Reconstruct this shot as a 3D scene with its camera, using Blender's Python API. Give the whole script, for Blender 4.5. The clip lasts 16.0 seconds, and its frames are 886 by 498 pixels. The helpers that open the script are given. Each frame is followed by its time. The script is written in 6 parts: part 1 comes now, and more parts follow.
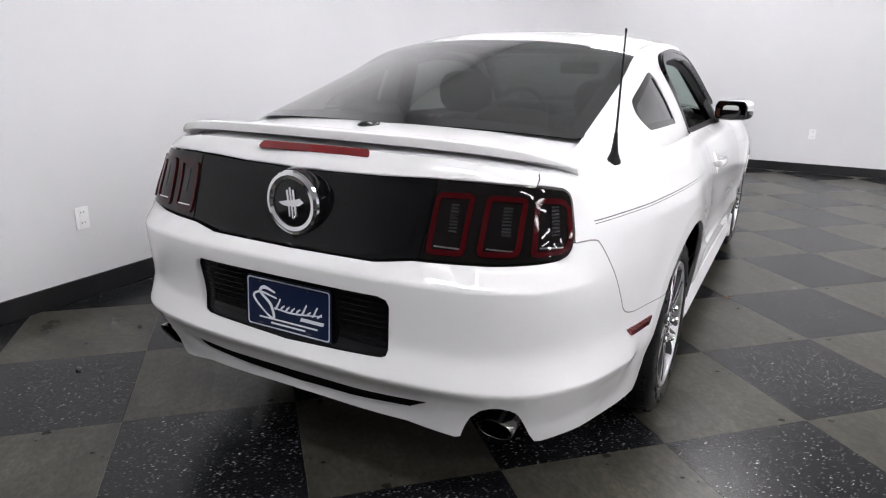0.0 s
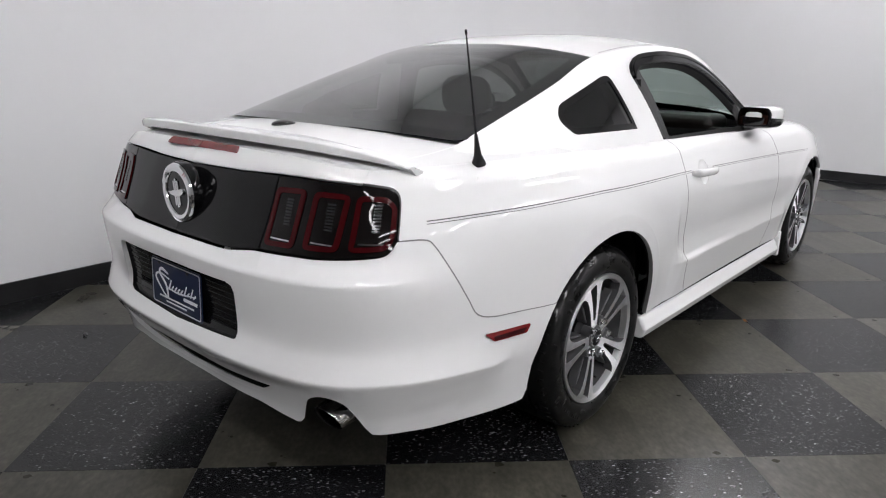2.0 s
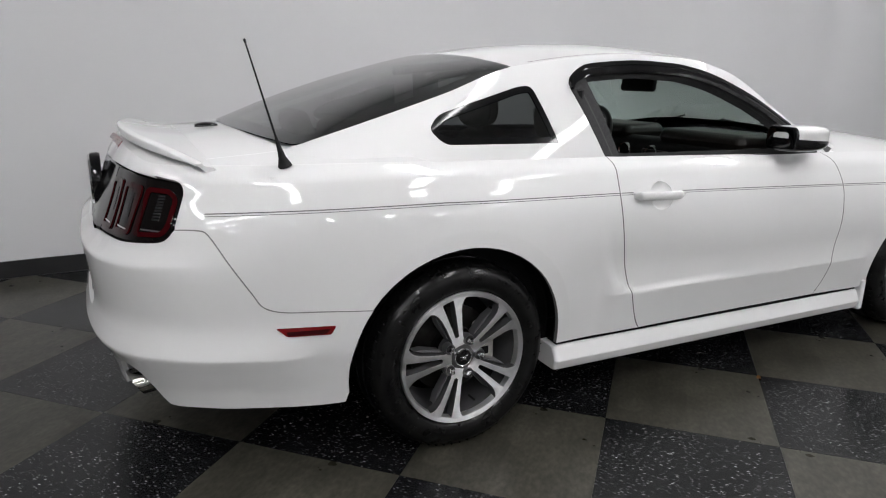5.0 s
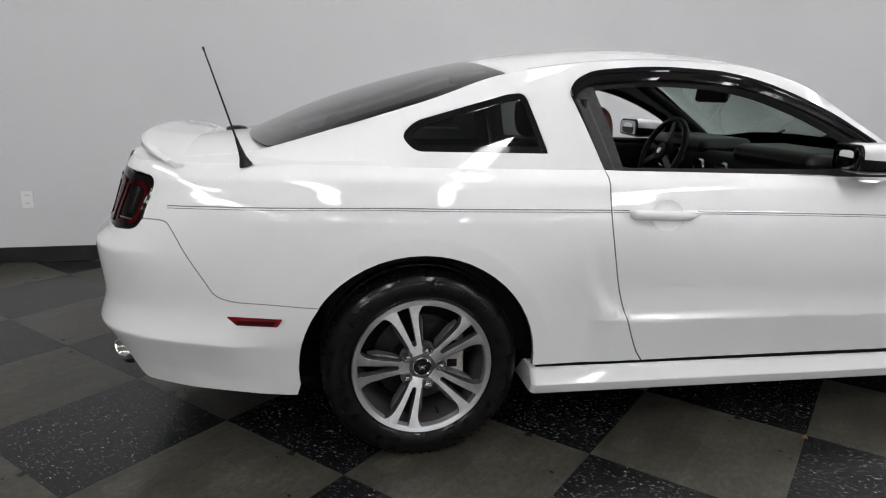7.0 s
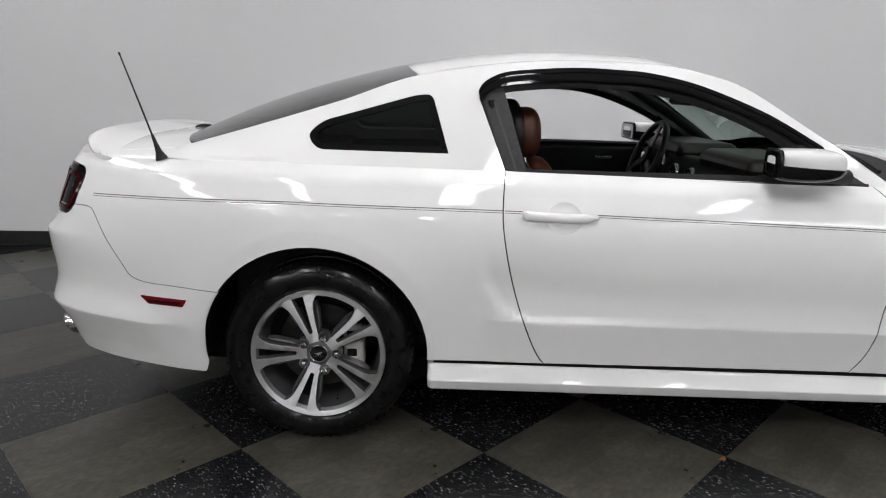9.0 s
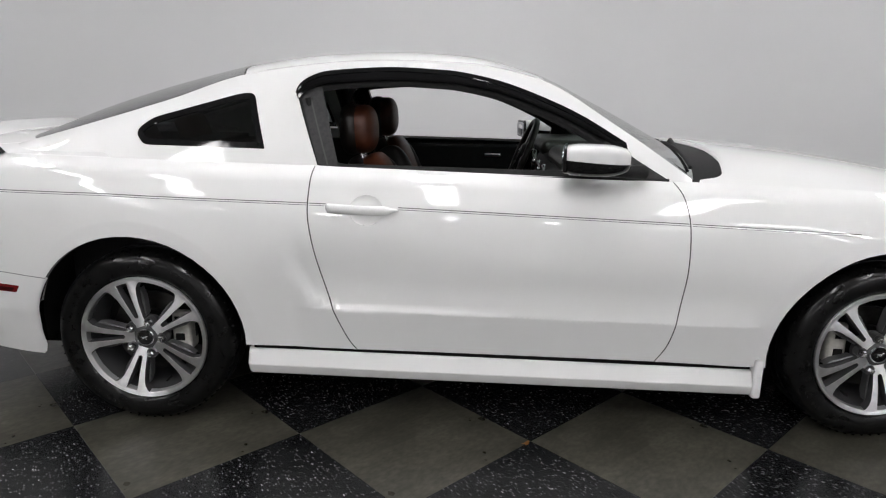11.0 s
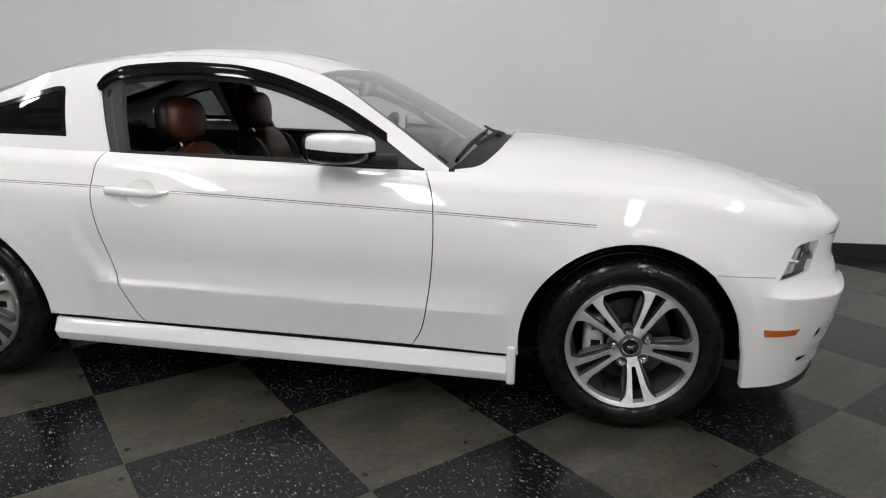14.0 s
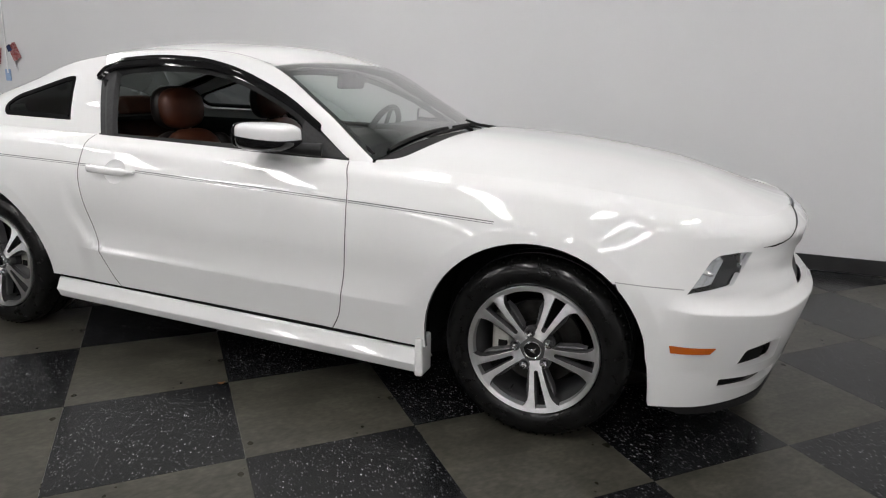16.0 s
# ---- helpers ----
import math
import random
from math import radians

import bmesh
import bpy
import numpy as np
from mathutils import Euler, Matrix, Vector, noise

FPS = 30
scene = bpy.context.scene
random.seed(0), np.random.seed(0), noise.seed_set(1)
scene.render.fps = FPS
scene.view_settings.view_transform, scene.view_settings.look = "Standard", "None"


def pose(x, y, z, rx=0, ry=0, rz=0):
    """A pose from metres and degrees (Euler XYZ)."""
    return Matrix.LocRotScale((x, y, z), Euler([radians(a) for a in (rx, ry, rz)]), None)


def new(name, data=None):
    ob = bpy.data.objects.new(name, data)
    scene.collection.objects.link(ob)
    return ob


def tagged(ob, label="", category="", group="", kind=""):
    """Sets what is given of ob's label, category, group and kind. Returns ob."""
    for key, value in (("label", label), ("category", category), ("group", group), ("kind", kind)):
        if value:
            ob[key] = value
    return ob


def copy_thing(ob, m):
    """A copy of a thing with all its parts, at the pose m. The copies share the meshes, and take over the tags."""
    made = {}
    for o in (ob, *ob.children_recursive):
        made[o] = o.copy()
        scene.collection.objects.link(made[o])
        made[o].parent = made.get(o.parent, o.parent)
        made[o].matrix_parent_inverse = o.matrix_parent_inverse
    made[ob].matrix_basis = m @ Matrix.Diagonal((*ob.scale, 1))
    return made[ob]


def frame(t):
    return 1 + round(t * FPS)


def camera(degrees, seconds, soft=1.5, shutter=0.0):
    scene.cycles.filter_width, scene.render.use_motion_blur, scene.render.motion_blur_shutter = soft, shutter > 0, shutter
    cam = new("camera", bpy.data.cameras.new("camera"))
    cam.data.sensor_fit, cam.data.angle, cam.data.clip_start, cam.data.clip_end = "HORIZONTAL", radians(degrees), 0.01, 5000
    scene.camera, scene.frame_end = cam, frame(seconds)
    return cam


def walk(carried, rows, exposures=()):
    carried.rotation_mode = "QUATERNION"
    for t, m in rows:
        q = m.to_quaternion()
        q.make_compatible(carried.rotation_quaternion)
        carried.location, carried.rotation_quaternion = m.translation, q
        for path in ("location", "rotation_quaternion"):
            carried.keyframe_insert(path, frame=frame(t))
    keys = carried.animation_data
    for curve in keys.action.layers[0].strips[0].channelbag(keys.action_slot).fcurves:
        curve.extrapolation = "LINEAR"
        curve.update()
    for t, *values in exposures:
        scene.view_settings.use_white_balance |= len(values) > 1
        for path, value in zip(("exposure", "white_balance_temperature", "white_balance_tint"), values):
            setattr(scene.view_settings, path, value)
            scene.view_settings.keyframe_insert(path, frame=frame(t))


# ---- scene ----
cam = camera(68.3, 16.0, 1.15)
METRES, EYE, TILT, LEAN, TURN = 6.375, 1.275, 0.0, 0.0, -62.07
ROWS = [
    (0.0, 0.0, 0.0, 0.0, 0.32, -16.31, -1.09),
    (0.5, 0.0306, -0.0002, 0.0004, 3.35, -16.4, -1.01),
    (1.0, 0.0624, 0.0005, 0.0004, 6.73, -16.25, -0.86),
    (1.5, 0.0929, 0.0025, 0.0006, 10.2, -16.06, -0.82),
    (2.0, 0.125, 0.0068, 0.0002, 13.25, -15.98, -0.77),
    (2.5, 0.1577, 0.0127, 0.0002, 16.13, -16.04, -0.82),
    (3.0, 0.1925, 0.0208, -0.0002, 19.39, -15.62, -0.84),
    (3.5, 0.2221, 0.0317, 0.0003, 22.33, -15.48, -0.86),
    (4.0, 0.2524, 0.0467, 0.0003, 26.1, -15.27, -0.83),
    (6.5, 0.3697, 0.1425, -0.003, 47.33, -14.37, -0.9),
    (7.0, 0.3884, 0.1634, -0.0029, 51.31, -14.06, -0.94),
    (7.5, 0.4069, 0.1854, -0.0029, 54.84, -13.98, -1.01),
    (8.0, 0.4259, 0.2078, -0.0028, 57.84, -13.8, -1.06),
    (10.5, 0.5169, 0.327, -0.0017, 63.47, -14.09, -0.75),
    (11.0, 0.5344, 0.3517, -0.0018, 63.64, -13.88, -0.82),
    (11.5, 0.5515, 0.3768, -0.0012, 63.37, -13.82, -0.77),
    (12.0, 0.5694, 0.4027, -0.0016, 63.42, -14.14, -0.71),
    (12.5, 0.5867, 0.4299, -0.0022, 64.27, -14.11, -0.55),
    (13.0, 0.6022, 0.4573, -0.0015, 65.44, -14.26, -0.55),
    (13.5, 0.6147, 0.4837, -0.0023, 67.52, -14.19, -0.56),
    (14.0, 0.6265, 0.5129, -0.003, 70.41, -14.06, -0.73),
    (14.5, 0.6394, 0.5436, -0.0034, 73.06, -14.02, -1.02),
    (15.0, 0.6503, 0.5761, -0.0035, 77.06, -14.29, -1.2),
    (15.5, 0.6575, 0.609, -0.003, 80.43, -14.34, -1.26),
    (16.0, 0.6621, 0.6433, -0.0027, 83.53, -14.6, -1.23),
]
walk(cam, [(t, pose(-2.407, -1.186, EYE, TILT, LEAN, TURN) @ pose(METRES * x, METRES * y, METRES * z, 90 + pitch, roll, yaw)) for t, x, y, z, yaw, pitch, roll in ROWS],
     exposures=[(0.0, 0.70, 6460, 14), (3.5, 0.11, 6500, 12), (6.5, 0.03, 6520, 11), (11.0, 0.10, 6580, 11), (16.0, 0.10, 6680, 11)])

# ---- light ----
world = bpy.data.worlds.new("room_world")
scene.world = world
world.use_nodes = True
world.node_tree.nodes["Background"].inputs[0].default_value = (0.55, 0.54, 0.53, 1)
world.node_tree.nodes["Background"].inputs[1].default_value = 0.05
PANEL_GLOW = 27.6


# ---- materials ----
def material(name, colour, rough=0.5, metal=0.0, coat=0.0, spec=0.5):
    m = bpy.data.materials.new(name)
    m.use_nodes = True
    b = m.node_tree.nodes["Principled BSDF"]
    b.inputs["Base Color"].default_value = (*colour, 1)
    b.inputs["Roughness"].default_value = rough
    b.inputs["Metallic"].default_value = metal
    b.inputs["Specular IOR Level"].default_value = spec
    b.inputs["Coat Weight"].default_value = coat
    b.inputs["Coat Roughness"].default_value = 0.03
    return m


def mottle(m, scale, lo, hi, detail=4.0, rough=None, bump=0.0, bump_scale=None, per_object=0.0):
    """Noise between two colours on a material, in object space, with fine relief."""
    t = m.node_tree
    b = t.nodes["Principled BSDF"]
    geo = t.nodes.new("ShaderNodeTexCoord")
    n = t.nodes.new("ShaderNodeTexNoise")
    n.inputs["Scale"].default_value, n.inputs["Detail"].default_value = scale, detail
    t.links.new(geo.outputs["Object"], n.inputs["Vector"])
    ramp = t.nodes.new("ShaderNodeValToRGB")
    ramp.color_ramp.elements[0].position, ramp.color_ramp.elements[1].position = 0.3, 0.7
    ramp.color_ramp.elements[0].color, ramp.color_ramp.elements[1].color = (*lo, 1), (*hi, 1)
    t.links.new(n.outputs["Fac"], ramp.inputs["Fac"])
    out = ramp.outputs["Color"]
    if per_object:
        info = t.nodes.new("ShaderNodeObjectInfo")
        hsv = t.nodes.new("ShaderNodeHueSaturation")
        mr = t.nodes.new("ShaderNodeMapRange")
        mr.inputs["To Min"].default_value, mr.inputs["To Max"].default_value = 1 - per_object, 1 + per_object
        t.links.new(info.outputs["Random"], mr.inputs["Value"])
        t.links.new(mr.outputs["Result"], hsv.inputs["Value"])
        t.links.new(out, hsv.inputs["Color"])
        out = hsv.outputs["Color"]
    t.links.new(out, b.inputs["Base Color"])
    if rough:
        mr2 = t.nodes.new("ShaderNodeMapRange")
        mr2.inputs["To Min"].default_value, mr2.inputs["To Max"].default_value = rough
        t.links.new(n.outputs["Fac"], mr2.inputs["Value"])
        t.links.new(mr2.outputs["Result"], b.inputs["Roughness"])
    if bump:
        n2 = t.nodes.new("ShaderNodeTexNoise")
        n2.inputs["Scale"].default_value = bump_scale or scale * 8
        t.links.new(geo.outputs["Object"], n2.inputs["Vector"])
        bp = t.nodes.new("ShaderNodeBump")
        bp.inputs["Strength"].default_value, bp.inputs["Distance"].default_value = bump, 0.002
        t.links.new(n2.outputs["Fac"], bp.inputs["Height"])
        t.links.new(bp.outputs["Normal"], b.inputs["Normal"])
    return m


def glow(name, colour, strength):
    m = material(name, colour)
    b = m.node_tree.nodes["Principled BSDF"]
    b.inputs["Emission Color"].default_value = (*colour, 1)
    b.inputs["Emission Strength"].default_value = strength
    return m


def tinted_glass(name, colour, rough=0.0, rise=3.5, least=0.075):
    """Thin tinted pane: passes light straight through, with a clear reflection on top."""
    m = bpy.data.materials.new(name)
    m.use_nodes = True
    t = m.node_tree
    t.nodes.remove(t.nodes["Principled BSDF"])
    clear = t.nodes.new("ShaderNodeBsdfTransparent")
    clear.inputs["Color"].default_value = (*colour, 1)
    gloss = t.nodes.new("ShaderNodeBsdfGlossy")
    gloss.inputs["Roughness"].default_value = rough
    face = t.nodes.new("ShaderNodeLayerWeight")
    face.inputs["Blend"].default_value = 0.5
    power = t.nodes.new("ShaderNodeMath")
    power.operation = "POWER"
    power.inputs[1].default_value = rise
    t.links.new(face.outputs["Facing"], power.inputs[0])
    fres = t.nodes.new("ShaderNodeMapRange")
    fres.inputs["To Min"].default_value, fres.inputs["To Max"].default_value = least, 1.0
    t.links.new(power.outputs["Value"], fres.inputs["Value"])
    mix = t.nodes.new("ShaderNodeMixShader")
    t.links.new(fres.outputs["Result"], mix.inputs["Fac"])
    t.links.new(clear.outputs["BSDF"], mix.inputs[1])
    t.links.new(gloss.outputs["BSDF"], mix.inputs[2])
    t.links.new(mix.outputs["Shader"], t.nodes["Material Output"].inputs["Surface"])
    return m


PAINT = material("white_paint", (0.77, 0.77, 0.764), 0.55, 0, 1.0, 0.25)
PAINT.node_tree.nodes["Principled BSDF"].inputs["Coat Roughness"].default_value = 0.035
mottle(PAINT, 1.5, (0.748, 0.749, 0.746), (0.764, 0.765, 0.762), 2.0)
GLOSS_BLACK = material("gloss_black_plastic", (0.005, 0.005, 0.0055), 0.07, 0, 0.0, 0.42)
PANEL_BLACK = material("satin_black_panel", (0.005, 0.005, 0.0055), 0.06, 0, 0.0, 0.2)
TRIM_BLACK = mottle(material("matt_black_trim", (0.012, 0.012, 0.0125), 0.55, spec=0.25), 60, (0.009, 0.009, 0.0095), (0.016, 0.016, 0.0165), bump=0.25)
GREY_TRIM = mottle(material("dark_grey_seal", (0.03, 0.03, 0.031), 0.55, spec=0.3), 80, (0.022, 0.022, 0.023), (0.034, 0.034, 0.035), bump=0.2)
UNDER = material("underbody_black", (0.008, 0.008, 0.008), 0.9, spec=0.1)
CHROME = material("chrome", (0.82, 0.82, 0.83), 0.06, 1.0)
MACHINED = mottle(material("machined_aluminium", (0.85, 0.85, 0.86), 0.36, 1.0), 40, (0.82, 0.82, 0.83), (0.95, 0.95, 0.96), rough=(0.42, 0.54))


def turned(m, amount):
    """Fine grooves round the wheel's axle, which draw highlights out towards and away from the hub."""
    t = m.node_tree
    co = t.nodes.new("ShaderNodeTexCoord")
    flat = t.nodes.new("ShaderNodeVectorMath")
    flat.operation = "MULTIPLY"
    flat.inputs[1].default_value = (1, 0, 1)
    way = t.nodes.new("ShaderNodeVectorTransform")
    way.vector_type, way.convert_from, way.convert_to = "VECTOR", "OBJECT", "WORLD"
    t.links.new(co.outputs["Object"], flat.inputs[0])
    t.links.new(flat.outputs["Vector"], way.inputs["Vector"])
    b = t.nodes["Principled BSDF"]
    t.links.new(way.outputs["Vector"], b.inputs["Tangent"])
    b.inputs["Anisotropic"].default_value = amount


turned(MACHINED, 0.85)
TIP_STEEL = mottle(material("polished_exhaust_steel", (0.5, 0.49, 0.47), 0.14, 1.0), 25, (0.36, 0.35, 0.33), (0.62, 0.61, 0.59), rough=(0.08, 0.2))
RIM_GREY = material("dark_grey_rim_paint", (0.085, 0.085, 0.088), 0.3, 0.3, 0.5)
BARREL = material("grey_rim_barrel", (0.085, 0.085, 0.088), 0.4, 0.4)
STEEL = mottle(material("brake_steel", (0.32, 0.31, 0.30), 0.38, 1.0), 30, (0.035, 0.033, 0.031), (0.065, 0.063, 0.061))
CALIPER = mottle(material("cast_caliper", (0.45, 0.44, 0.41), 0.5, 0.3), 50, (0.40, 0.39, 0.36), (0.58, 0.57, 0.53))
RUBBER = mottle(material("tyre_rubber", (0.009, 0.009, 0.009), 0.3, spec=0.12), 25, (0.003, 0.003, 0.003), (0.0065, 0.0065, 0.0065), rough=(0.22, 0.36))
RUBBER.node_tree.nodes["Principled BSDF"].inputs["Coat Weight"].default_value = 0.28
RUBBER.node_tree.nodes["Principled BSDF"].inputs["Coat Roughness"].default_value = 0.11
BRAKE_RED = material("dull_red_lens", (0.15, 0.012, 0.014), 0.2, 0, 0.4)
RED_LENS = material("red_lens", (0.17, 0.004, 0.006), 0.12, 0, 0.8)
DEEP_RED = material("dark_red_lens", (0.036, 0.0022, 0.0035), 0.08, 0, 0.0, 0.3)
AMBER = material("amber_lens", (0.50, 0.11, 0.012), 0.15, 0, 0.8)
SMOKE = material("smoked_lens", (0.006, 0.005, 0.005), 0.04, 0, 0.0, 0.27)
CLEAR_GRID = material("clear_prism_lens", (0.05, 0.052, 0.055), 0.15, 0.6)
GLASS_DARK = tinted_glass("privacy_glass", (0.10, 0.11, 0.11))
GLASS_REAR = tinted_glass("rear_glass", (0.15, 0.168, 0.158), rise=2.5, least=0.06)
GLASS_FRONT = tinted_glass("windscreen_glass", (0.65, 0.78, 0.725), rise=1.9, least=0.10)
GLASS_CLEAR = tinted_glass("lamp_glass", (0.85, 0.87, 0.88))
LEATHER_TAN = mottle(material("saddle_leather", (0.26, 0.075, 0.028), 0.5), 18, (0.048, 0.0120, 0.0045), (0.072, 0.0188, 0.0068), bump=0.3, bump_scale=300)
LEATHER_BLACK = mottle(material("charcoal_leather", (0.012, 0.010, 0.009), 0.42, spec=0.35), 18, (0.0065, 0.005, 0.0045), (0.012, 0.009, 0.008), bump=0.3, bump_scale=300)
CABIN = mottle(material("cabin_plastic", (0.007, 0.007, 0.0072), 0.6, spec=0.2), 40, (0.005, 0.005, 0.0053), (0.009, 0.009, 0.0094))
CABIN_GREY = material("headliner", (0.05, 0.05, 0.05), 0.9)
PLATE_BLUE = material("navy_plate", (0.0045, 0.010, 0.036), 0.3, spec=0.2)
PLATE_WHITE = material("plate_white", (0.75, 0.77, 0.8), 0.4)
STRIPE_GREY = material("stripe_grey", (0.09, 0.09, 0.095), 0.4)
SEAM = material("seam_dark", (0.05, 0.05, 0.05), 0.8)
SHUT_LINE = material("shut_line_grey", (0.10, 0.10, 0.10), 0.7)
MIRROR = material("mirror_glass", (0.42, 0.43, 0.44), 0.0, 1.0)


# ---- building helpers ----
def mesh_object(name, verts, faces, mat, parent=None, label="", normals=None, smooth=True, edge=None):
    me = bpy.data.meshes.new(name)
    me.from_pydata([tuple(v) for v in verts], [], [tuple(f) for f in faces])
    me.update()
    if smooth:
        me.polygons.foreach_set("use_smooth", [True] * len(me.polygons))
    if normals is not None:
        me.normals_split_custom_set_from_vertices([tuple(n) for n in normals])
    me.materials.append(mat)
    if edge is not None:
        me.materials.append(SHUT_LINE)
        me.polygons.foreach_set("material_index", edge)
    ob = new(name, me)
    if parent:
        ob.parent = parent
    return tagged(ob, label)


def part(name, bm, mat, parent=None, label="", smooth=40, m=None):
    """One bmesh as one mesh object under a thing or under a part. smooth: edge angle in degrees, 0 for flat."""
    if m is not None:
        bmesh.ops.transform(bm, matrix=m, verts=bm.verts)
    me = bpy.data.meshes.new(name)
    bm.normal_update()
    if smooth:
        for f in bm.faces:
            f.smooth = True
        for e in bm.edges:
            if len(e.link_faces) == 2 and e.calc_face_angle(0) > radians(smooth):
                e.smooth = False
    loops = area_normals(bm, smooth) if smooth and len(bm.faces) < 6000 else None
    bm.to_mesh(me)
    bm.free()
    if loops:
        me.normals_split_custom_set(loops)
    me.materials.append(mat)
    ob = new(name, me)
    if parent:
        ob.parent = parent
    return tagged(ob, label)


def area_normals(bm, angle):
    """A normal for each corner, weighted by area over the faces round it that turn by less than angle, so that flats stay flat."""
    limit, out = math.cos(radians(angle)), []
    size = {f: f.calc_area() for f in bm.faces}
    for f in bm.faces:
        for v in f.verts:
            n = Vector((0, 0, 0))
            for g in v.link_faces:
                if g.normal.dot(f.normal) > limit:
                    n += g.normal * size[g]
            out.append(tuple(n.normalized() if n.length > 0 else f.normal))
    return out


def empty(name, label, category, parent=None, group="", m=None):
    ob = new(name)
    ob.empty_display_size = 0.1
    if parent:
        ob.parent = parent
    if m is not None:
        ob.matrix_basis = m
    return tagged(ob, label, category, group)


def box(sx, sy, sz, centre=(0, 0, 0), bevel=0.0, segments=2, m=None):
    bm = bmesh.new()
    bmesh.ops.create_cube(bm, size=1)
    bmesh.ops.scale(bm, vec=(sx, sy, sz), verts=bm.verts)
    if bevel:
        bmesh.ops.bevel(bm, geom=bm.edges[:], offset=bevel, segments=segments, affect="EDGES", profile=0.5)
    bmesh.ops.translate(bm, vec=centre, verts=bm.verts)
    if m is not None:
        bmesh.ops.transform(bm, matrix=m, verts=bm.verts)
    return bm


def pillow(sx, sy, sz, centre=(0, 0, 0), power=3.2, m=None):
    """A padded block: a sphere squared off by power."""
    bm = bmesh.new()
    bmesh.ops.create_uvsphere(bm, u_segments=28, v_segments=18, radius=1)
    for v in bm.verts:
        d = v.co
        r = sum(abs(c) ** power for c in d) ** (-1 / power)
        v.co = Vector((d.x * r * sx / 2 + centre[0], d.y * r * sy / 2 + centre[1], d.z * r * sz / 2 + centre[2]))
    if m is not None:
        bmesh.ops.transform(bm, matrix=m, verts=bm.verts)
    return bm


def merge(*bms):
    """Several bmeshes as one."""
    out = bms[0]
    for b in bms[1:]:
        me = bpy.data.meshes.new("joined")
        b.to_mesh(me)
        b.free()
        out.from_mesh(me)
        bpy.data.meshes.remove(me)
    return out


def lathe(profile, n=64, axis="Y"):
    """A turned shape: profile of (radius, along), round the y axis."""
    bm = bmesh.new()
    rings = []
    for r, a in profile:
        rings.append([bm.verts.new((r * math.cos(2 * math.pi * i / n), a, r * math.sin(2 * math.pi * i / n))) for i in range(n)])
    for r0, r1 in zip(rings, rings[1:]):
        for i in range(n):
            bm.faces.new((r0[i], r0[(i + 1) % n], r1[(i + 1) % n], r1[i]))
    if axis == "Z":
        bmesh.ops.rotate(bm, matrix=Matrix.Rotation(radians(90), 3, "X"), verts=bm.verts)
    elif axis == "X":
        bmesh.ops.rotate(bm, matrix=Matrix.Rotation(radians(-90), 3, "Z"), verts=bm.verts)
    bmesh.ops.recalc_face_normals(bm, faces=bm.faces[:])
    return bm


def prism(outline, depth, bevel=0.0, segments=2):
    """A plate: outline of (x, y), from z 0 up to depth."""
    bm = bmesh.new()
    vs = [bm.verts.new((x, y, 0)) for x, y in outline]
    f = bm.faces.new(vs)
    top = bmesh.ops.extrude_face_region(bm, geom=[f])
    up = [v for v in top["geom"] if isinstance(v, bmesh.types.BMVert)]
    bmesh.ops.translate(bm, vec=(0, 0, depth), verts=up)
    bmesh.ops.recalc_face_normals(bm, faces=bm.faces[:])
    if bevel:
        rim = [e for e in bm.edges if all(abs(v.co.z - depth) < 1e-6 for v in e.verts)]
        bmesh.ops.bevel(bm, geom=rim, offset=bevel, segments=segments, affect="EDGES", profile=0.5)
    return bm


def tube(points, radius, n=10, caps=True):
    """A round bar along points; radius a number or one a point."""
    pts = [Vector(p) for p in points]
    rad = radius if hasattr(radius, "__len__") else [radius] * len(pts)
    bm = bmesh.new()
    rings, ref = [], Vector((0.13, 0.31, 0.94))
    for i, p in enumerate(pts):
        d = (pts[min(i + 1, len(pts) - 1)] - pts[max(i - 1, 0)]).normalized()
        a = d.cross(ref).normalized()
        b = d.cross(a)
        rings.append([bm.verts.new(p + (a * math.cos(2 * math.pi * k / n) + b * math.sin(2 * math.pi * k / n)) * rad[i]) for k in range(n)])
    for r0, r1 in zip(rings, rings[1:]):
        for i in range(n):
            bm.faces.new((r0[i], r0[(i + 1) % n], r1[(i + 1) % n], r1[i]))
    if caps:
        bm.faces.new(rings[0])
        bm.faces.new(rings[-1])
    bmesh.ops.recalc_face_normals(bm, faces=bm.faces[:])
    return bm


def rounded(points, radius, n=5):
    """A closed outline with its corners rounded; radius a number or one a corner."""
    out, k = [], len(points)
    for i in range(k):
        r = radius[i] if hasattr(radius, "__len__") else radius
        p, a, b = (np.array(points[j % k], float) for j in (i, i - 1, i + 1))
        va, vb = a - p, b - p
        la, lb = np.linalg.norm(va), np.linalg.norm(vb)
        r = min(r, la * 0.45, lb * 0.45)
        if r < 1e-4:
            out.append(tuple(p))
            continue
        p0, p1 = p + va / la * r, p + vb / lb * r
        for s in np.linspace(0, 1, n + 1):
            out.append(tuple((1 - s) ** 2 * p0 + 2 * s * (1 - s) * p + s ** 2 * p1))
    return out


def smooth_curve(points, n=12):
    """Catmull-Rom through points of any dimension."""
    p = np.array(points, float)
    p = np.vstack([2 * p[0] - p[1], p, 2 * p[-1] - p[-2]])
    out = []
    for i in range(1, len(p) - 2):
        for s in np.arange(n) / n:
            a, b, c, d = p[i - 1:i + 3]
            out.append(0.5 * (2 * b + (c - a) * s + (2 * a - 5 * b + 4 * c - d) * s * s + (3 * b - a - 3 * c + d) * s ** 3))
    out.append(p[-2])
    return np.array(out)


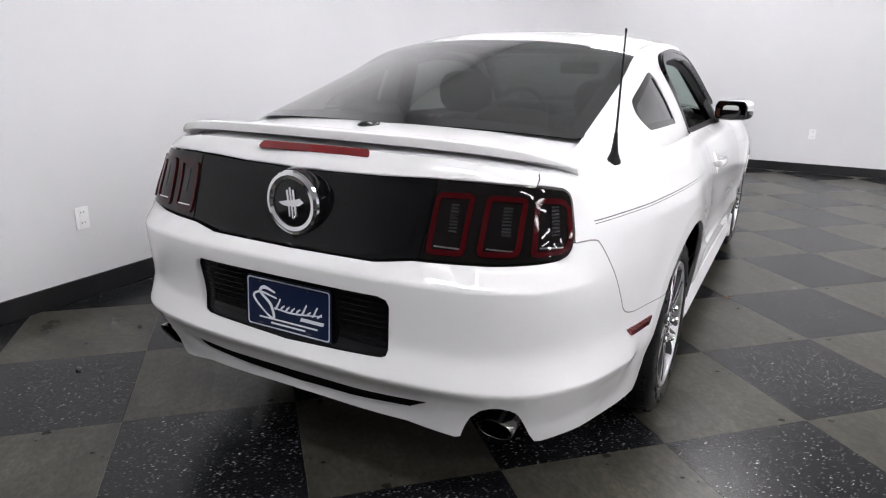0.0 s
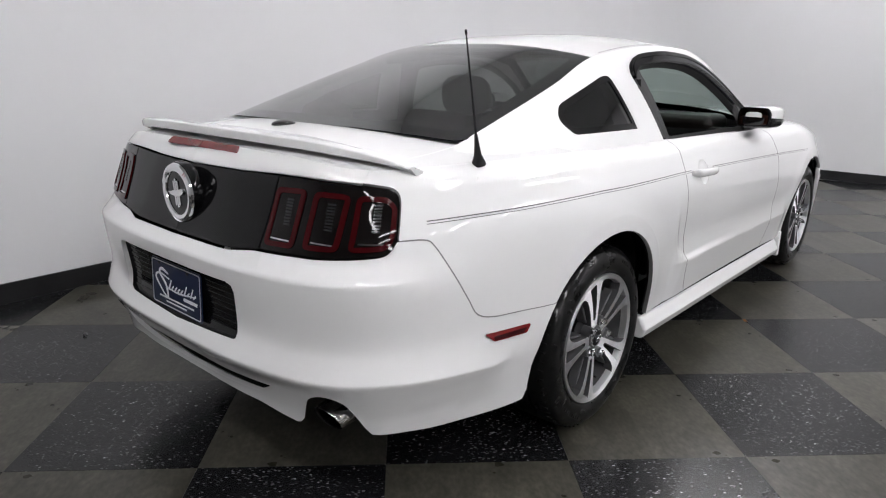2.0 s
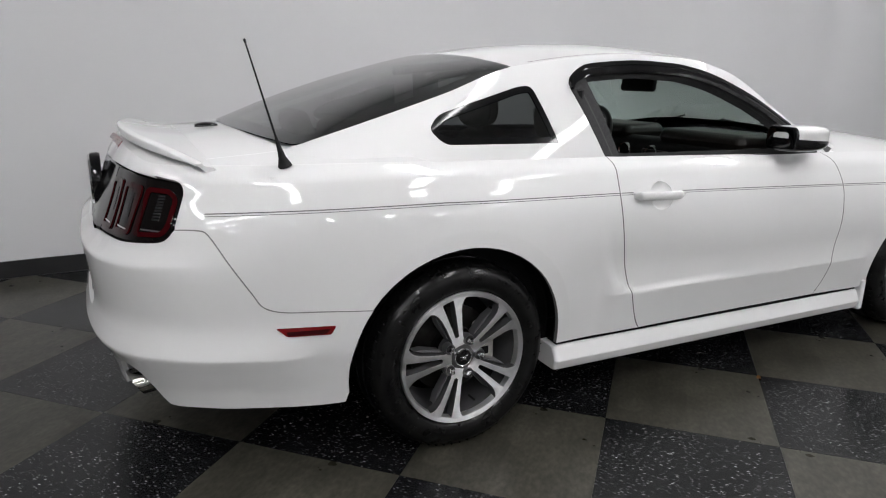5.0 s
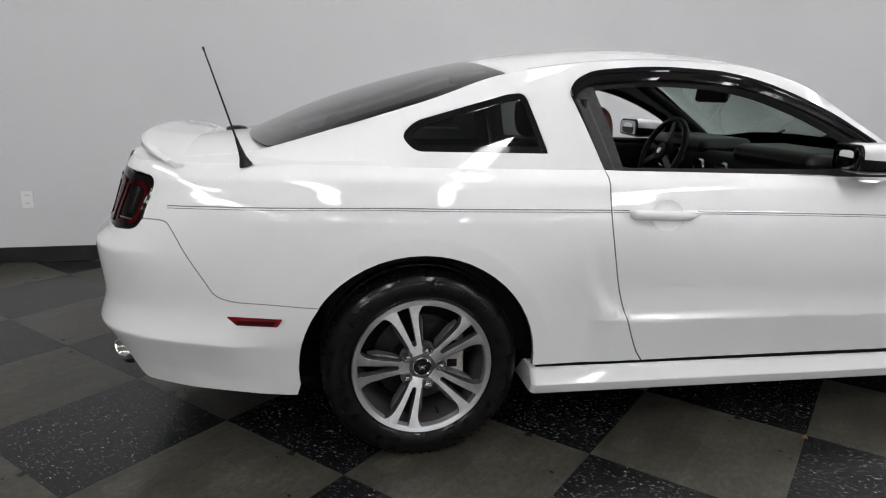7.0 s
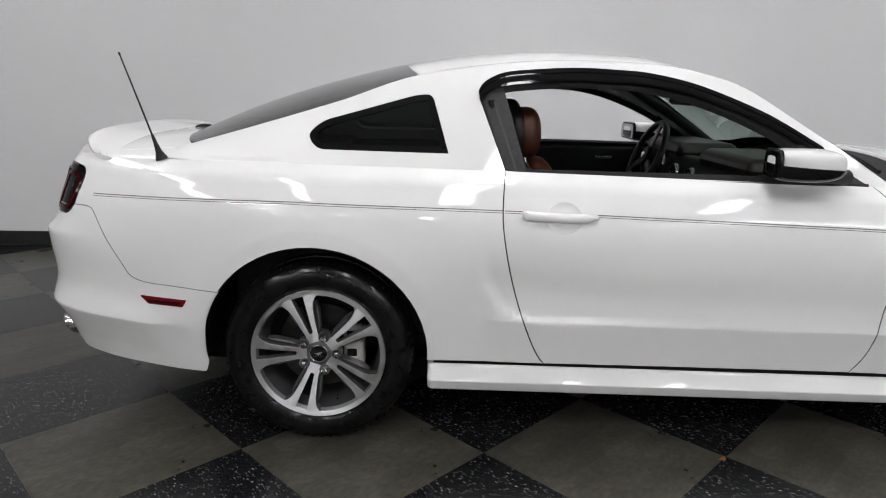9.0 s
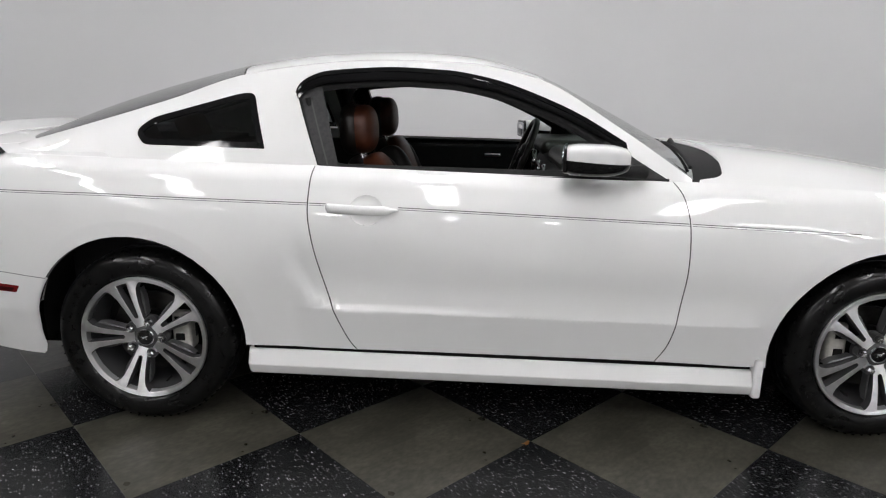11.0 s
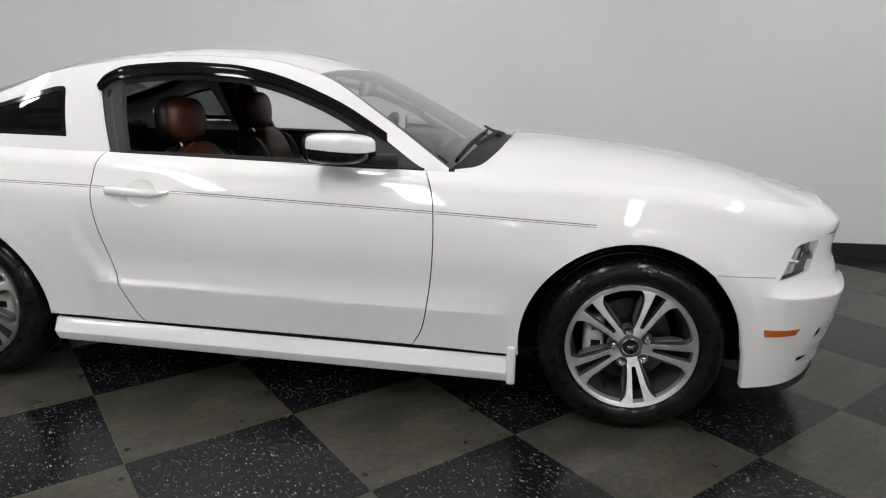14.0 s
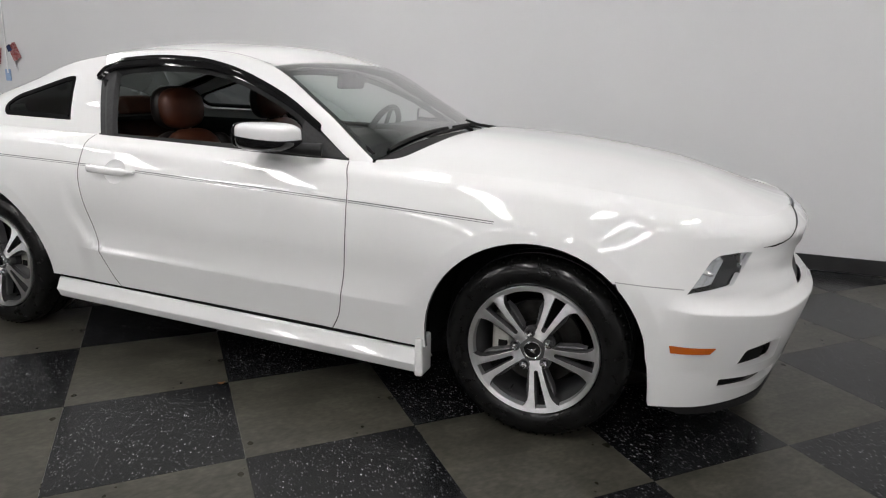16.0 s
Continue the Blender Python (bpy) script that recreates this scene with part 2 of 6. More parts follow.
def spline(xs, ys):
    """A smooth function through knots (monotone cubic)."""
    xs, ys = np.array(xs, float), np.array(ys, float)
    h = np.diff(xs)
    s = np.diff(ys) / h
    m = np.zeros(len(xs))
    for i in range(1, len(xs) - 1):
        if s[i - 1] * s[i] > 0:
            w1, w2 = 2 * h[i] + h[i - 1], h[i] + 2 * h[i - 1]
            m[i] = (w1 + w2) / (w1 / s[i - 1] + w2 / s[i])
    m[0], m[-1] = s[0], s[-1]

    def f(x):
        x = np.clip(np.asarray(x, float), xs[0], xs[-1])
        i = np.clip(np.searchsorted(xs, x) - 1, 0, len(h) - 1)
        t = (x - xs[i]) / h[i]
        return ((2 * t ** 3 - 3 * t ** 2 + 1) * ys[i] + (t ** 3 - 2 * t ** 2 + t) * h[i] * m[i]
                + (-2 * t ** 3 + 3 * t ** 2) * ys[i + 1] + (t ** 3 - t ** 2) * h[i] * m[i + 1])
    return f


def inside(poly, pts):
    poly, pts = np.asarray(poly), np.asarray(pts)
    x, y = pts[:, 0], pts[:, 1]
    hit = np.zeros(len(pts), bool)
    for (x0, y0), (x1, y1) in zip(poly, np.roll(poly, -1, 0)):
        if y0 != y1:
            hit ^= ((y0 > y) != (y1 > y)) & (x < (x1 - x0) * (y - y0) / (y1 - y0) + x0)
    return hit


def dense(poly, step):
    out = []
    poly = np.asarray(poly, float)
    for a, b in zip(poly, np.roll(poly, -1, 0)):
        n = max(1, int(np.ceil(np.linalg.norm(b - a) / step)))
        out += [a + (b - a) * i / n for i in range(n)]
    return np.array(out)


def shrink(poly, gap):
    """A closed outline drawn in by gap."""
    p = np.asarray(poly, float)
    area = np.sum(p[:, 0] * np.roll(p[:, 1], -1) - np.roll(p[:, 0], -1) * p[:, 1])
    sign = 1 if area > 0 else -1
    a, b = p - np.roll(p, 1, 0), np.roll(p, -1, 0) - p
    a, b = (v / np.maximum(np.linalg.norm(v, axis=1, keepdims=True), 1e-9) for v in (a, b))
    n = np.stack([-(a + b)[:, 1], (a + b)[:, 0]], 1)
    n /= np.maximum(np.linalg.norm(n, axis=1, keepdims=True), 1e-9)
    return p + sign * n * gap


from mathutils.geometry import delaunay_2d_cdt


def panel(name, outline, place, mat, parent, label="", holes=(), step=0.03, gap=0.0022, lip=0.016, sides=1, push=0.0, out=1, joined=False, creases=()):
    """A sheet of bodywork: the outline in the surface's own two coordinates, laid on the surface place(a, b), with its edge turned in by lip.
    sides 2 adds the mirrored sheet (as one mesh where joined), push lifts it off the surface, holes are cut out, creases are points where the surface bends sharply."""
    outer = shrink(dense(outline, step), gap) if gap else dense(outline, step)
    loops = [outer] + [dense(h, step * 0.7) for h in holes]
    pts, edges = [], []
    for lp in loops:
        k = len(pts)
        pts += [tuple(p) for p in lp]
        edges += [(k + i, k + (i + 1) % len(lp)) for i in range(len(lp))]
    rim_count = len(pts)
    lo, hi = outer.min(0), outer.max(0)
    ga, gb = np.meshgrid(np.arange(lo[0] + step / 2, hi[0], step), np.arange(lo[1] + step / 2, hi[1], step))
    ga = ga + (np.arange(ga.shape[0])[:, None] % 2) * step / 2
    grid = np.stack([ga.ravel(), gb.ravel()], 1)
    keep = inside(outer, grid)
    for lp in loops[1:]:
        keep &= ~inside(lp, grid)
    grid = grid[keep]
    if len(creases):
        fold = np.asarray(creases)
        ok = inside(outer, fold)
        for lp in loops[1:]:
            ok &= ~inside(lp, fold)
        fold = fold[ok]
        if len(fold):
            fold = fold[np.min(np.linalg.norm(fold[:, None] - np.array(pts)[None], axis=2), axis=1) > 0.006]
            pts += [tuple(p) for p in fold]
    if len(grid):
        rim = np.array(pts)
        far = np.min(np.linalg.norm(grid[:, None] - rim[None], axis=2), axis=1) > step * 0.45
        grid = grid[far]
        pts += [tuple(p) for p in grid]
    v2, e2, f2, *_ = delaunay_2d_cdt([Vector(p) for p in pts], edges, [], 0, 1e-6)
    v2 = np.array([tuple(v) for v in v2])
    f2 = np.array([tuple(f) for f in f2 if len(f) == 3])
    mid = v2[f2].mean(1)
    ok = inside(outer, mid)
    for lp in loops[1:]:
        ok &= ~inside(lp, mid)
    f2 = f2[ok]
    h = 0.002
    a, b = v2[:, 0], v2[:, 1]
    pos = place(a, b)
    nor = np.cross(place(a + h, b) - place(a - h, b), place(a, b + h) - place(a, b - h))
    nor /= np.maximum(np.linalg.norm(nor, axis=1, keepdims=True), 1e-12)
    nor *= out
    pos = pos + nor * push
    tri = pos[f2]
    fn = np.cross(tri[:, 1] - tri[:, 0], tri[:, 2] - tri[:, 0])
    flip = np.sum(fn * nor[f2].mean(1), 1) < 0
    f2[flip] = f2[flip][:, ::-1]
    # the turned-in edge
    seen = {}
    for t in f2:
        for i in range(3):
            seen[(t[i], t[(i + 1) % 3])] = 1
    border = [(i, j) for i, j in seen if (j, i) not in seen]
    verts, normals, faces = list(pos), list(nor), [tuple(t) for t in f2]
    skin = len(faces)
    if lip:
        low = {}
        for i, j in border:
            for k in (i, j):
                if k not in low:
                    low[k] = len(verts)
                    verts.append(pos[k] - nor[k] * lip)
                    normals.append(nor[k])
            faces.append((j, i, low[i], low[j]))
    verts, normals = np.array(verts), np.array(normals)
    # edges of painted panels take a grey that stands for shade in the gaps
    turned = [0] * skin + [1] * (len(faces) - skin) if gap and mat is PAINT else None
    if sides == 2 and joined:
        turned = turned and turned * 2
        k = len(verts)
        m = np.array([1, -1, 1])
        faces += [tuple(k + i for i in reversed(f)) for f in faces]
        verts, normals = np.vstack([verts, verts * m]), np.vstack([normals, normals * m])
    obs = [mesh_object(name, verts, faces, mat, parent, label, normals, edge=turned)]
    if sides == 2 and not joined:
        m = np.array([1, -1, 1])
        obs.append(mesh_object(name, verts * m, [tuple(reversed(f)) for f in faces], mat, parent, label, normals * m, edge=turned))
    return obs

# ---- room ----
WALL_PAINT = mottle(material("grey_white_wall_paint", (0.69, 0.69, 0.70), 0.55), 1.3, (0.677, 0.678, 0.688), (0.703, 0.705, 0.714), 6.0, bump=0.12, bump_scale=90)
CEILING_PAINT = mottle(material("ceiling_paint", (0.70, 0.70, 0.70), 0.8), 2.0, (0.67, 0.67, 0.67), (0.73, 0.73, 0.73))
BASE_BLACK = mottle(material("black_baseboard_vinyl", (0.013, 0.013, 0.014), 0.35), 6, (0.010, 0.010, 0.011), (0.02, 0.02, 0.021))
OUTLET_WHITE = material("outlet_plastic", (0.84, 0.84, 0.84), 0.35)
WALL_Y, WALL_X, ROOM_Z, TURN_WALL = 2.06, 6.75, 4.0, 1.0


def tile_material(name, base_lo, base_hi, fleck, cell, share, rough):
    """A speckled vinyl tile: cloudy ground with scattered chips of another tone and a few scuffs."""
    m = mottle(material(name, base_lo, 0.3), 7.0, base_lo, base_hi, 9.0, rough=rough, per_object=0.09)
    t = m.node_tree
    b = t.nodes["Principled BSDF"]
    src = b.inputs["Base Color"].links[0].from_socket
    geo = t.nodes.new("ShaderNodeTexCoord")
    stretch = t.nodes.new("ShaderNodeMapping")
    stretch.inputs["Scale"].default_value = (1.0, 0.42, 1.0)
    stretch.inputs["Rotation"].default_value = (0, 0, 0.5)
    warp = t.nodes.new("ShaderNodeTexNoise")
    warp.inputs["Scale"].default_value = 60
    add = t.nodes.new("ShaderNodeMixRGB")
    add.blend_type = "ADD"
    add.inputs["Fac"].default_value = 0.012
    t.links.new(geo.outputs["Object"], warp.inputs["Vector"])
    t.links.new(geo.outputs["Object"], add.inputs["Color1"])
    t.links.new(warp.outputs["Color"], add.inputs["Color2"])
    t.links.new(add.outputs["Color"], stretch.inputs["Vector"])
    chips = t.nodes.new("ShaderNodeTexVoronoi")
    chips.inputs["Scale"].default_value = cell
    t.links.new(stretch.outputs["Vector"], chips.inputs["Vector"])
    near = t.nodes.new("ShaderNodeMapRange")
    near.inputs["From Min"].default_value, near.inputs["From Max"].default_value = 0.34, 0.22
    t.links.new(chips.outputs["Distance"], near.inputs["Value"])
    sep = t.nodes.new("ShaderNodeSeparateColor")
    t.links.new(chips.outputs["Color"], sep.inputs["Color"])
    pick = t.nodes.new("ShaderNodeMapRange")
    pick.inputs["From Min"].default_value, pick.inputs["From Max"].default_value = 1 - share, 1 - share * 0.4
    t.links.new(sep.outputs["Red"], pick.inputs["Value"])
    both = t.nodes.new("ShaderNodeMath")
    both.operation = "MULTIPLY"
    t.links.new(near.outputs["Result"], both.inputs[0])
    t.links.new(pick.outputs["Result"], both.inputs[1])
    mix = t.nodes.new("ShaderNodeMix")
    mix.data_type = "RGBA"
    t.links.new(both.outputs["Value"], mix.inputs["Factor"])
    t.links.new(src, mix.inputs["A"])
    tone = t.nodes.new("ShaderNodeValToRGB")
    tone.color_ramp.elements[0].color = (*(c * 0.22 for c in fleck), 1)
    tone.color_ramp.elements[1].color = (*fleck, 1)
    tone.color_ramp.elements[1].position = 0.97
    middle = tone.color_ramp.elements.new(0.72)
    middle.color = (*(c * 0.45 for c in fleck), 1)
    t.links.new(sep.outputs["Green"], tone.inputs["Fac"])
    t.links.new(tone.outputs["Color"], mix.inputs["B"])
    t.links.new(mix.outputs["Result"], b.inputs["Base Color"])
    return m


TILE_DARK = tile_material("black_flecked_tile", (0.0055, 0.0057, 0.0063), (0.0090, 0.0093, 0.0102), (0.27, 0.27, 0.281), 135, 0.60, (0.19, 0.29))


def plain_tile_material(name, lo, hi, rough):
    """A cloudy vinyl tile with fine grain and faint scuffs drawn out one way."""
    m = mottle(material(name, lo, 0.3), 5.0, lo, hi, 3.0, rough=rough, per_object=0.08)
    t = m.node_tree
    b = t.nodes["Principled BSDF"]
    src = b.inputs["Base Color"].links[0].from_socket
    for scale, stretch, weight in ((70.0, (1, 0.55, 1), 0.30), (24.0, (1, 1, 1), 0.20), (14.0, (1, 0.16, 1), 0.24), (3.2, (1, 1, 1), 0.22)):
        geo = t.nodes.new("ShaderNodeTexCoord")
        way = t.nodes.new("ShaderNodeMapping")
        way.inputs["Scale"].default_value = stretch
        way.inputs["Rotation"].default_value = (0, 0, 0.9)
        n = t.nodes.new("ShaderNodeTexNoise")
        n.inputs["Scale"].default_value, n.inputs["Detail"].default_value = scale, 3.0
        t.links.new(geo.outputs["Object"], way.inputs["Vector"])
        t.links.new(way.outputs["Vector"], n.inputs["Vector"])
        level = t.nodes.new("ShaderNodeMapRange")
        level.inputs["From Min"].default_value, level.inputs["From Max"].default_value = 0.3, 0.7
        level.inputs["To Min"].default_value, level.inputs["To Max"].default_value = 1 - weight, 1 + weight
        t.links.new(n.outputs["Fac"], level.inputs["Value"])
        hsv = t.nodes.new("ShaderNodeHueSaturation")
        t.links.new(level.outputs["Result"], hsv.inputs["Value"])
        t.links.new(src, hsv.inputs["Color"])
        src = hsv.outputs["Color"]
    t.links.new(src, b.inputs["Base Color"])
    return m


TILE_GREY = plain_tile_material("olive_grey_tile", (0.036, 0.0341, 0.0272), (0.055, 0.0522, 0.0418), (0.24, 0.34))
for tile in (TILE_DARK, TILE_GREY):
    tile.node_tree.nodes["Principled BSDF"].inputs["Specular IOR Level"].default_value = 0.26
TILE, TILE_TURN, NODE_X, NODE_Y = 0.6096, 44.3, 0.590, -0.955

turn = radians(TURN_WALL)
ROOM = pose(0, 0, 0, 0, 0, TURN_WALL)
X0, Y0 = -14.0, -15.0


def slab(name, x0, y0, z0, x1, y1, z1, mat, label):
    bm = box(x1 - x0, y1 - y0, z1 - z0, ((x0 + x1) / 2, (y0 + y1) / 2, (z0 + z1) / 2))
    ob = part(name, bm, mat, None, label, 0)
    ob.matrix_basis = ROOM
    return tagged(ob, "", "", "", "structure")


GROUT = material("tile_joint", (0.012, 0.012, 0.012), 0.8)
floor = slab("floor", X0 - 0.2, Y0 - 0.2, -0.2, WALL_X + 0.2, WALL_Y + 0.2, -0.004, GROUT, "floor of black and grey speckled square tiles")
slab("ceiling", X0 - 0.2, Y0 - 0.2, ROOM_Z, WALL_X + 0.2, WALL_Y + 0.2, ROOM_Z + 0.2, CEILING_PAINT, "plain painted ceiling")
COVE = 0.45


def wall_line(off):
    """The inside line of the far wall, the rounded corner and the end wall, drawn in by off."""
    r = COVE - off
    cx, cy = WALL_X - COVE, WALL_Y - COVE
    pts = [(X0, WALL_Y - off), (cx, WALL_Y - off)]
    pts += [(cx + r * math.sin(a), cy + r * math.cos(a)) for a in np.linspace(0, math.pi / 2, 17)[1:]]
    pts += [(WALL_X - off, Y0)]
    return pts


def band(name, inner, outer, z0, z1, mat, label, smooth=True):
    n = len(inner)
    verts = [(x, y, z) for line, z in ((inner, z0), (inner, z1), (outer, z1), (outer, z0)) for x, y in line]
    faces = [(k * n + i + 1, k * n + i, ((k + 1) % 4) * n + i, ((k + 1) % 4) * n + i + 1) for k in range(4) for i in range(n - 1)]
    faces += [(0, n, 2 * n, 3 * n), (4 * n - 1, 3 * n - 1, 2 * n - 1, n - 1)]
    bm = bmesh.new()
    vs = [bm.verts.new(v) for v in verts]
    for f in faces:
        bm.faces.new([vs[i] for i in f])
    bmesh.ops.recalc_face_normals(bm, faces=bm.faces[:])
    ob = part(name, bm, mat, None, label, 30)
    ob.matrix_basis = ROOM
    return tagged(ob, "", "", "", "structure")


band("wall_north", wall_line(0), wall_line(-0.2), 0, ROOM_Z, WALL_PAINT, "plain light grey painted wall with a rounded corner")
band("baseboard", wall_line(0.012), wall_line(-0.003), 0.004, 0.112, BASE_BLACK, "black vinyl baseboard along the wall")
slab("wall_south", X0, Y0 - 0.2, 0, WALL_X, Y0, ROOM_Z, WALL_PAINT, "plain grey wall behind the car park bay")
slab("wall_west", X0 - 0.2, Y0 - 0.2, 0, X0, WALL_Y + 0.2, ROOM_Z, WALL_PAINT, "plain grey wall")

# ceiling light panels in rows
LIGHT = glow("light_diffuser", (0.988, 0.99, 1.0), PANEL_GLOW)
FRAME_WHITE = material("white_steel_frame", (0.7, 0.7, 0.7), 0.4)


def ceiling_light():
    top = empty("ceiling_light", "long white fluorescent ceiling light with two lit panels", "ceiling light", group="ceiling lights")
    bm = box(0.36, 2.20, 0.06, (0, 0, 0.03), 0.006)
    part("frame", bm, FRAME_WHITE, top)
    for y in (-0.54, 0.54):
        bm = box(0.31, 1.00, 0.012, (0, y, -0.004), 0.003)
        part("diffuser", bm, LIGHT, top)
    return top


LIGHT_Z = ROOM_Z - 0.06
light = ceiling_light()
light.matrix_basis = ROOM @ pose(1.05, -4.1, LIGHT_Z)
# the row at -11.6 is unseen, added as fill light on the car's flank
for ly, row in ((-0.45, (-3.05, 1.05, 5.15)), (-4.1, (-4.05, -1.5, 3.6)), (-11.6, (-5.1, -3.05, -1.0, 1.05, 3.1, 5.15))):
    for lx in row:
        copy_thing(light, ROOM @ pose(lx, ly, LIGHT_Z))
for lx, ly in ((-3.6, -6.6), (5.5, -6.6), (-4.9, -8.6), (5.5, -8.6)):
    copy_thing(light, ROOM @ pose(lx, ly, LIGHT_Z, 0, 0, 90))


def outlet(x, y, z, rz, blank=False):
    o = empty("wall_outlet", "white plastic duplex power outlet on the wall", "outlet", group="wall outlets", m=ROOM @ pose(x, y, z, 0, 0, rz))
    part("cover_plate", box(0.075, 0.008, 0.118, (0, -0.004, 0), 0.003), OUTLET_WHITE, o)
    for dz in (0.028, -0.028):
        part("socket", box(0.034, 0.004, 0.038, (0, -0.009, dz), 0.0015), OUTLET_WHITE, o)
        for dx in (-0.008, 0.008):
            part("slot", box(0.003, 0.002, 0.010, (dx, -0.0112, dz + 0.004)), SEAM, o)
    return o


outlet(-0.32, WALL_Y, 0.432, 0)
outlet(-2.26, WALL_Y, 0.447, 0)
outlet(WALL_X, -1.48, 0.47, -90)

# ---- the car: surfaces ----
# x runs forward from the rear axle, y to the car's left, z up from the floor. Surfaces are those of the right-hand side.
WHEELBASE, HUB_Z, HUB_Y = 2.72, 0.335, 0.875
PLAN = smooth_curve([(-1.114, 0), (-1.108, 0.30), (-1.068, 0.55), (-0.985, 0.70), (-0.84, 0.79), (-0.62, 0.845), (-0.40, 0.885), (-0.05, 0.922),
                     (0.30, 0.920), (0.80, 0.905), (1.40, 0.90), (2.0, 0.902), (2.45, 0.918), (2.72, 0.922), (2.98, 0.905), (3.18, 0.865),
                     (3.34, 0.775), (3.505, 0.60), (3.603, 0.38), (3.647, 0.18), (3.660, 0)], 60)
PLAN_U = np.concatenate([[0], np.cumsum(np.linalg.norm(np.diff(PLAN, axis=0), axis=1))])
SIDE_ROWS = np.where((PLAN[:, 0] > -0.9) & (PLAN[:, 0] < 3.3))[0]
PLAN_U = PLAN_U - np.interp(0.0, PLAN[SIDE_ROWS, 0], PLAN_U[SIDE_ROWS])
U_REAR, U_FRONT = PLAN_U[0], PLAN_U[-1]
SPINE_REAR, SPINE_FRONT = -0.55, 3.05


def u_of_x(x):
    return np.interp(x, PLAN[SIDE_ROWS, 0], PLAN_U[SIDE_ROWS])


def u_of_rear_y(y):
    k = np.where(PLAN[:, 0] < -0.8)[0]
    return np.interp(y, PLAN[k, 1], PLAN_U[k])


def u_of_front_y(y):
    k = np.where(PLAN[:, 0] > 3.1)[0][::-1]
    return np.interp(y, PLAN[k, 1], PLAN_U[k])


# feature lines from the sill up to the shoulder: height and inset from the plan, along the car
STATIONS = [U_REAR, -1.2, -0.95, -0.4, 0, 0.6, 1.3, 2.0, 2.72, 3.2, 3.6, U_FRONT]
LINES = [
    (spline(STATIONS, [0.33, 0.31, 0.28, 0.245, 0.25, 0.28, 0.27, 0.25, 0.22, 0.185, 0.175, 0.175]),
     spline(STATIONS, [0.042, 0.055, 0.056, 0.045, 0.035, 0.044, 0.044, 0.043, 0.034, 0.03, 0.06, 0.10])),
    (spline(STATIONS, [0.425, 0.425, 0.42, 0.40, 0.39, 0.37, 0.355, 0.345, 0.35, 0.29, 0.27, 0.26]),
     spline(STATIONS, [0.025, 0.022, 0.016, 0.016, 0.018, 0.034, 0.034, 0.032, 0.022, 0.014, 0.03, 0.05])),
    (spline(STATIONS, [0.468, 0.468, 0.462, 0.44, 0.44, 0.468, 0.448, 0.436, 0.44, 0.42, 0.40, 0.40]),
     spline(STATIONS, [0.0, 0.0, 0.002, 0.006, 0.012, 0.022, 0.022, 0.021, 0.013, 0.006, 0.012, 0.03])),
    (spline(STATIONS, [0.56, 0.56, 0.56, 0.53, 0.52, 0.530, 0.508, 0.50, 0.51, 0.52, 0.505, 0.505]),
     spline(STATIONS, [0.014, 0.012, 0.008, 0.002, 0.006, 0.015, 0.015, 0.014, 0.008, 0.004, 0.010, 0.010])),
    (spline(STATIONS, [0.735, 0.735, 0.72, 0.68, 0.68, 0.68, 0.66, 0.64, 0.63, 0.60, 0.57, 0.57]),
     spline(STATIONS, [0.0, 0.0, 0.0, 0.002, 0.0, 0.0, 0.0, 0.0, 0.0, 0.012, 0.02, 0.02])),
    (spline(STATIONS, [0.785, 0.785, 0.80, 0.825, 0.825, 0.80, 0.785, 0.765, 0.74, 0.67, 0.65, 0.65]),
     spline(STATIONS, [0.042, 0.050, 0.024, 0.011, 0.008, 0.010, 0.010, 0.012, 0.017, 0.028, 0.04, 0.035])),
    (spline(STATIONS, [0.825, 0.825, 0.85, 0.868, 0.868, 0.845, 0.83, 0.81, 0.785, 0.70, 0.675, 0.675]),
     spline(STATIONS, [0.052, 0.071, 0.039, 0.021, 0.0175, 0.0204, 0.0203, 0.0229, 0.029, 0.0337, 0.042, 0.037])),
    (spline(STATIONS, [0.895, 0.896, 0.915, 0.924, 0.922, 0.900, 0.884, 0.864, 0.838, 0.755, 0.708, 0.705]),
     spline(STATIONS, [0.077, 0.103, 0.067, 0.0440, 0.0408, 0.0432, 0.0430, 0.0460, 0.0512, 0.048, 0.046, 0.041])),
    (spline(STATIONS, [0.965, 0.968, 0.980, 0.988, 0.982, 0.965, 0.943, 0.922, 0.894, 0.812, 0.752, 0.748]),
     spline(STATIONS, [0.102, 0.132, 0.096, 0.079, 0.0750, 0.078, 0.0775, 0.0795, 0.083, 0.064, 0.050, 0.045])),
    (spline(STATIONS, [1.035, 1.03, 1.008, 1.005, 1.0, 0.985, 0.965, 0.945, 0.922, 0.868, 0.822, 0.822]),
     spline(STATIONS, [0.152, 0.178, 0.130, 0.125, 0.125, 0.13, 0.13, 0.13, 0.135, 0.145, 0.125, 0.12])),
]
TOP_LINE = len(LINES) - 1
SPINE_Z = spline([-0.95, -0.8, -0.55, -0.2, 2.0, 2.25, 2.5, 2.78, 3.05, 3.3, 3.45, 3.6], [1.05, 1.06, 1.07, 1.08, 1.034, 1.034, 1.020, 0.990, 0.948, 0.903, 0.872, 0.838])
FLARE = 0.056
ARCHES = ((-0.012, 0.338, 0.396), (2.708, 0.330, 0.398))


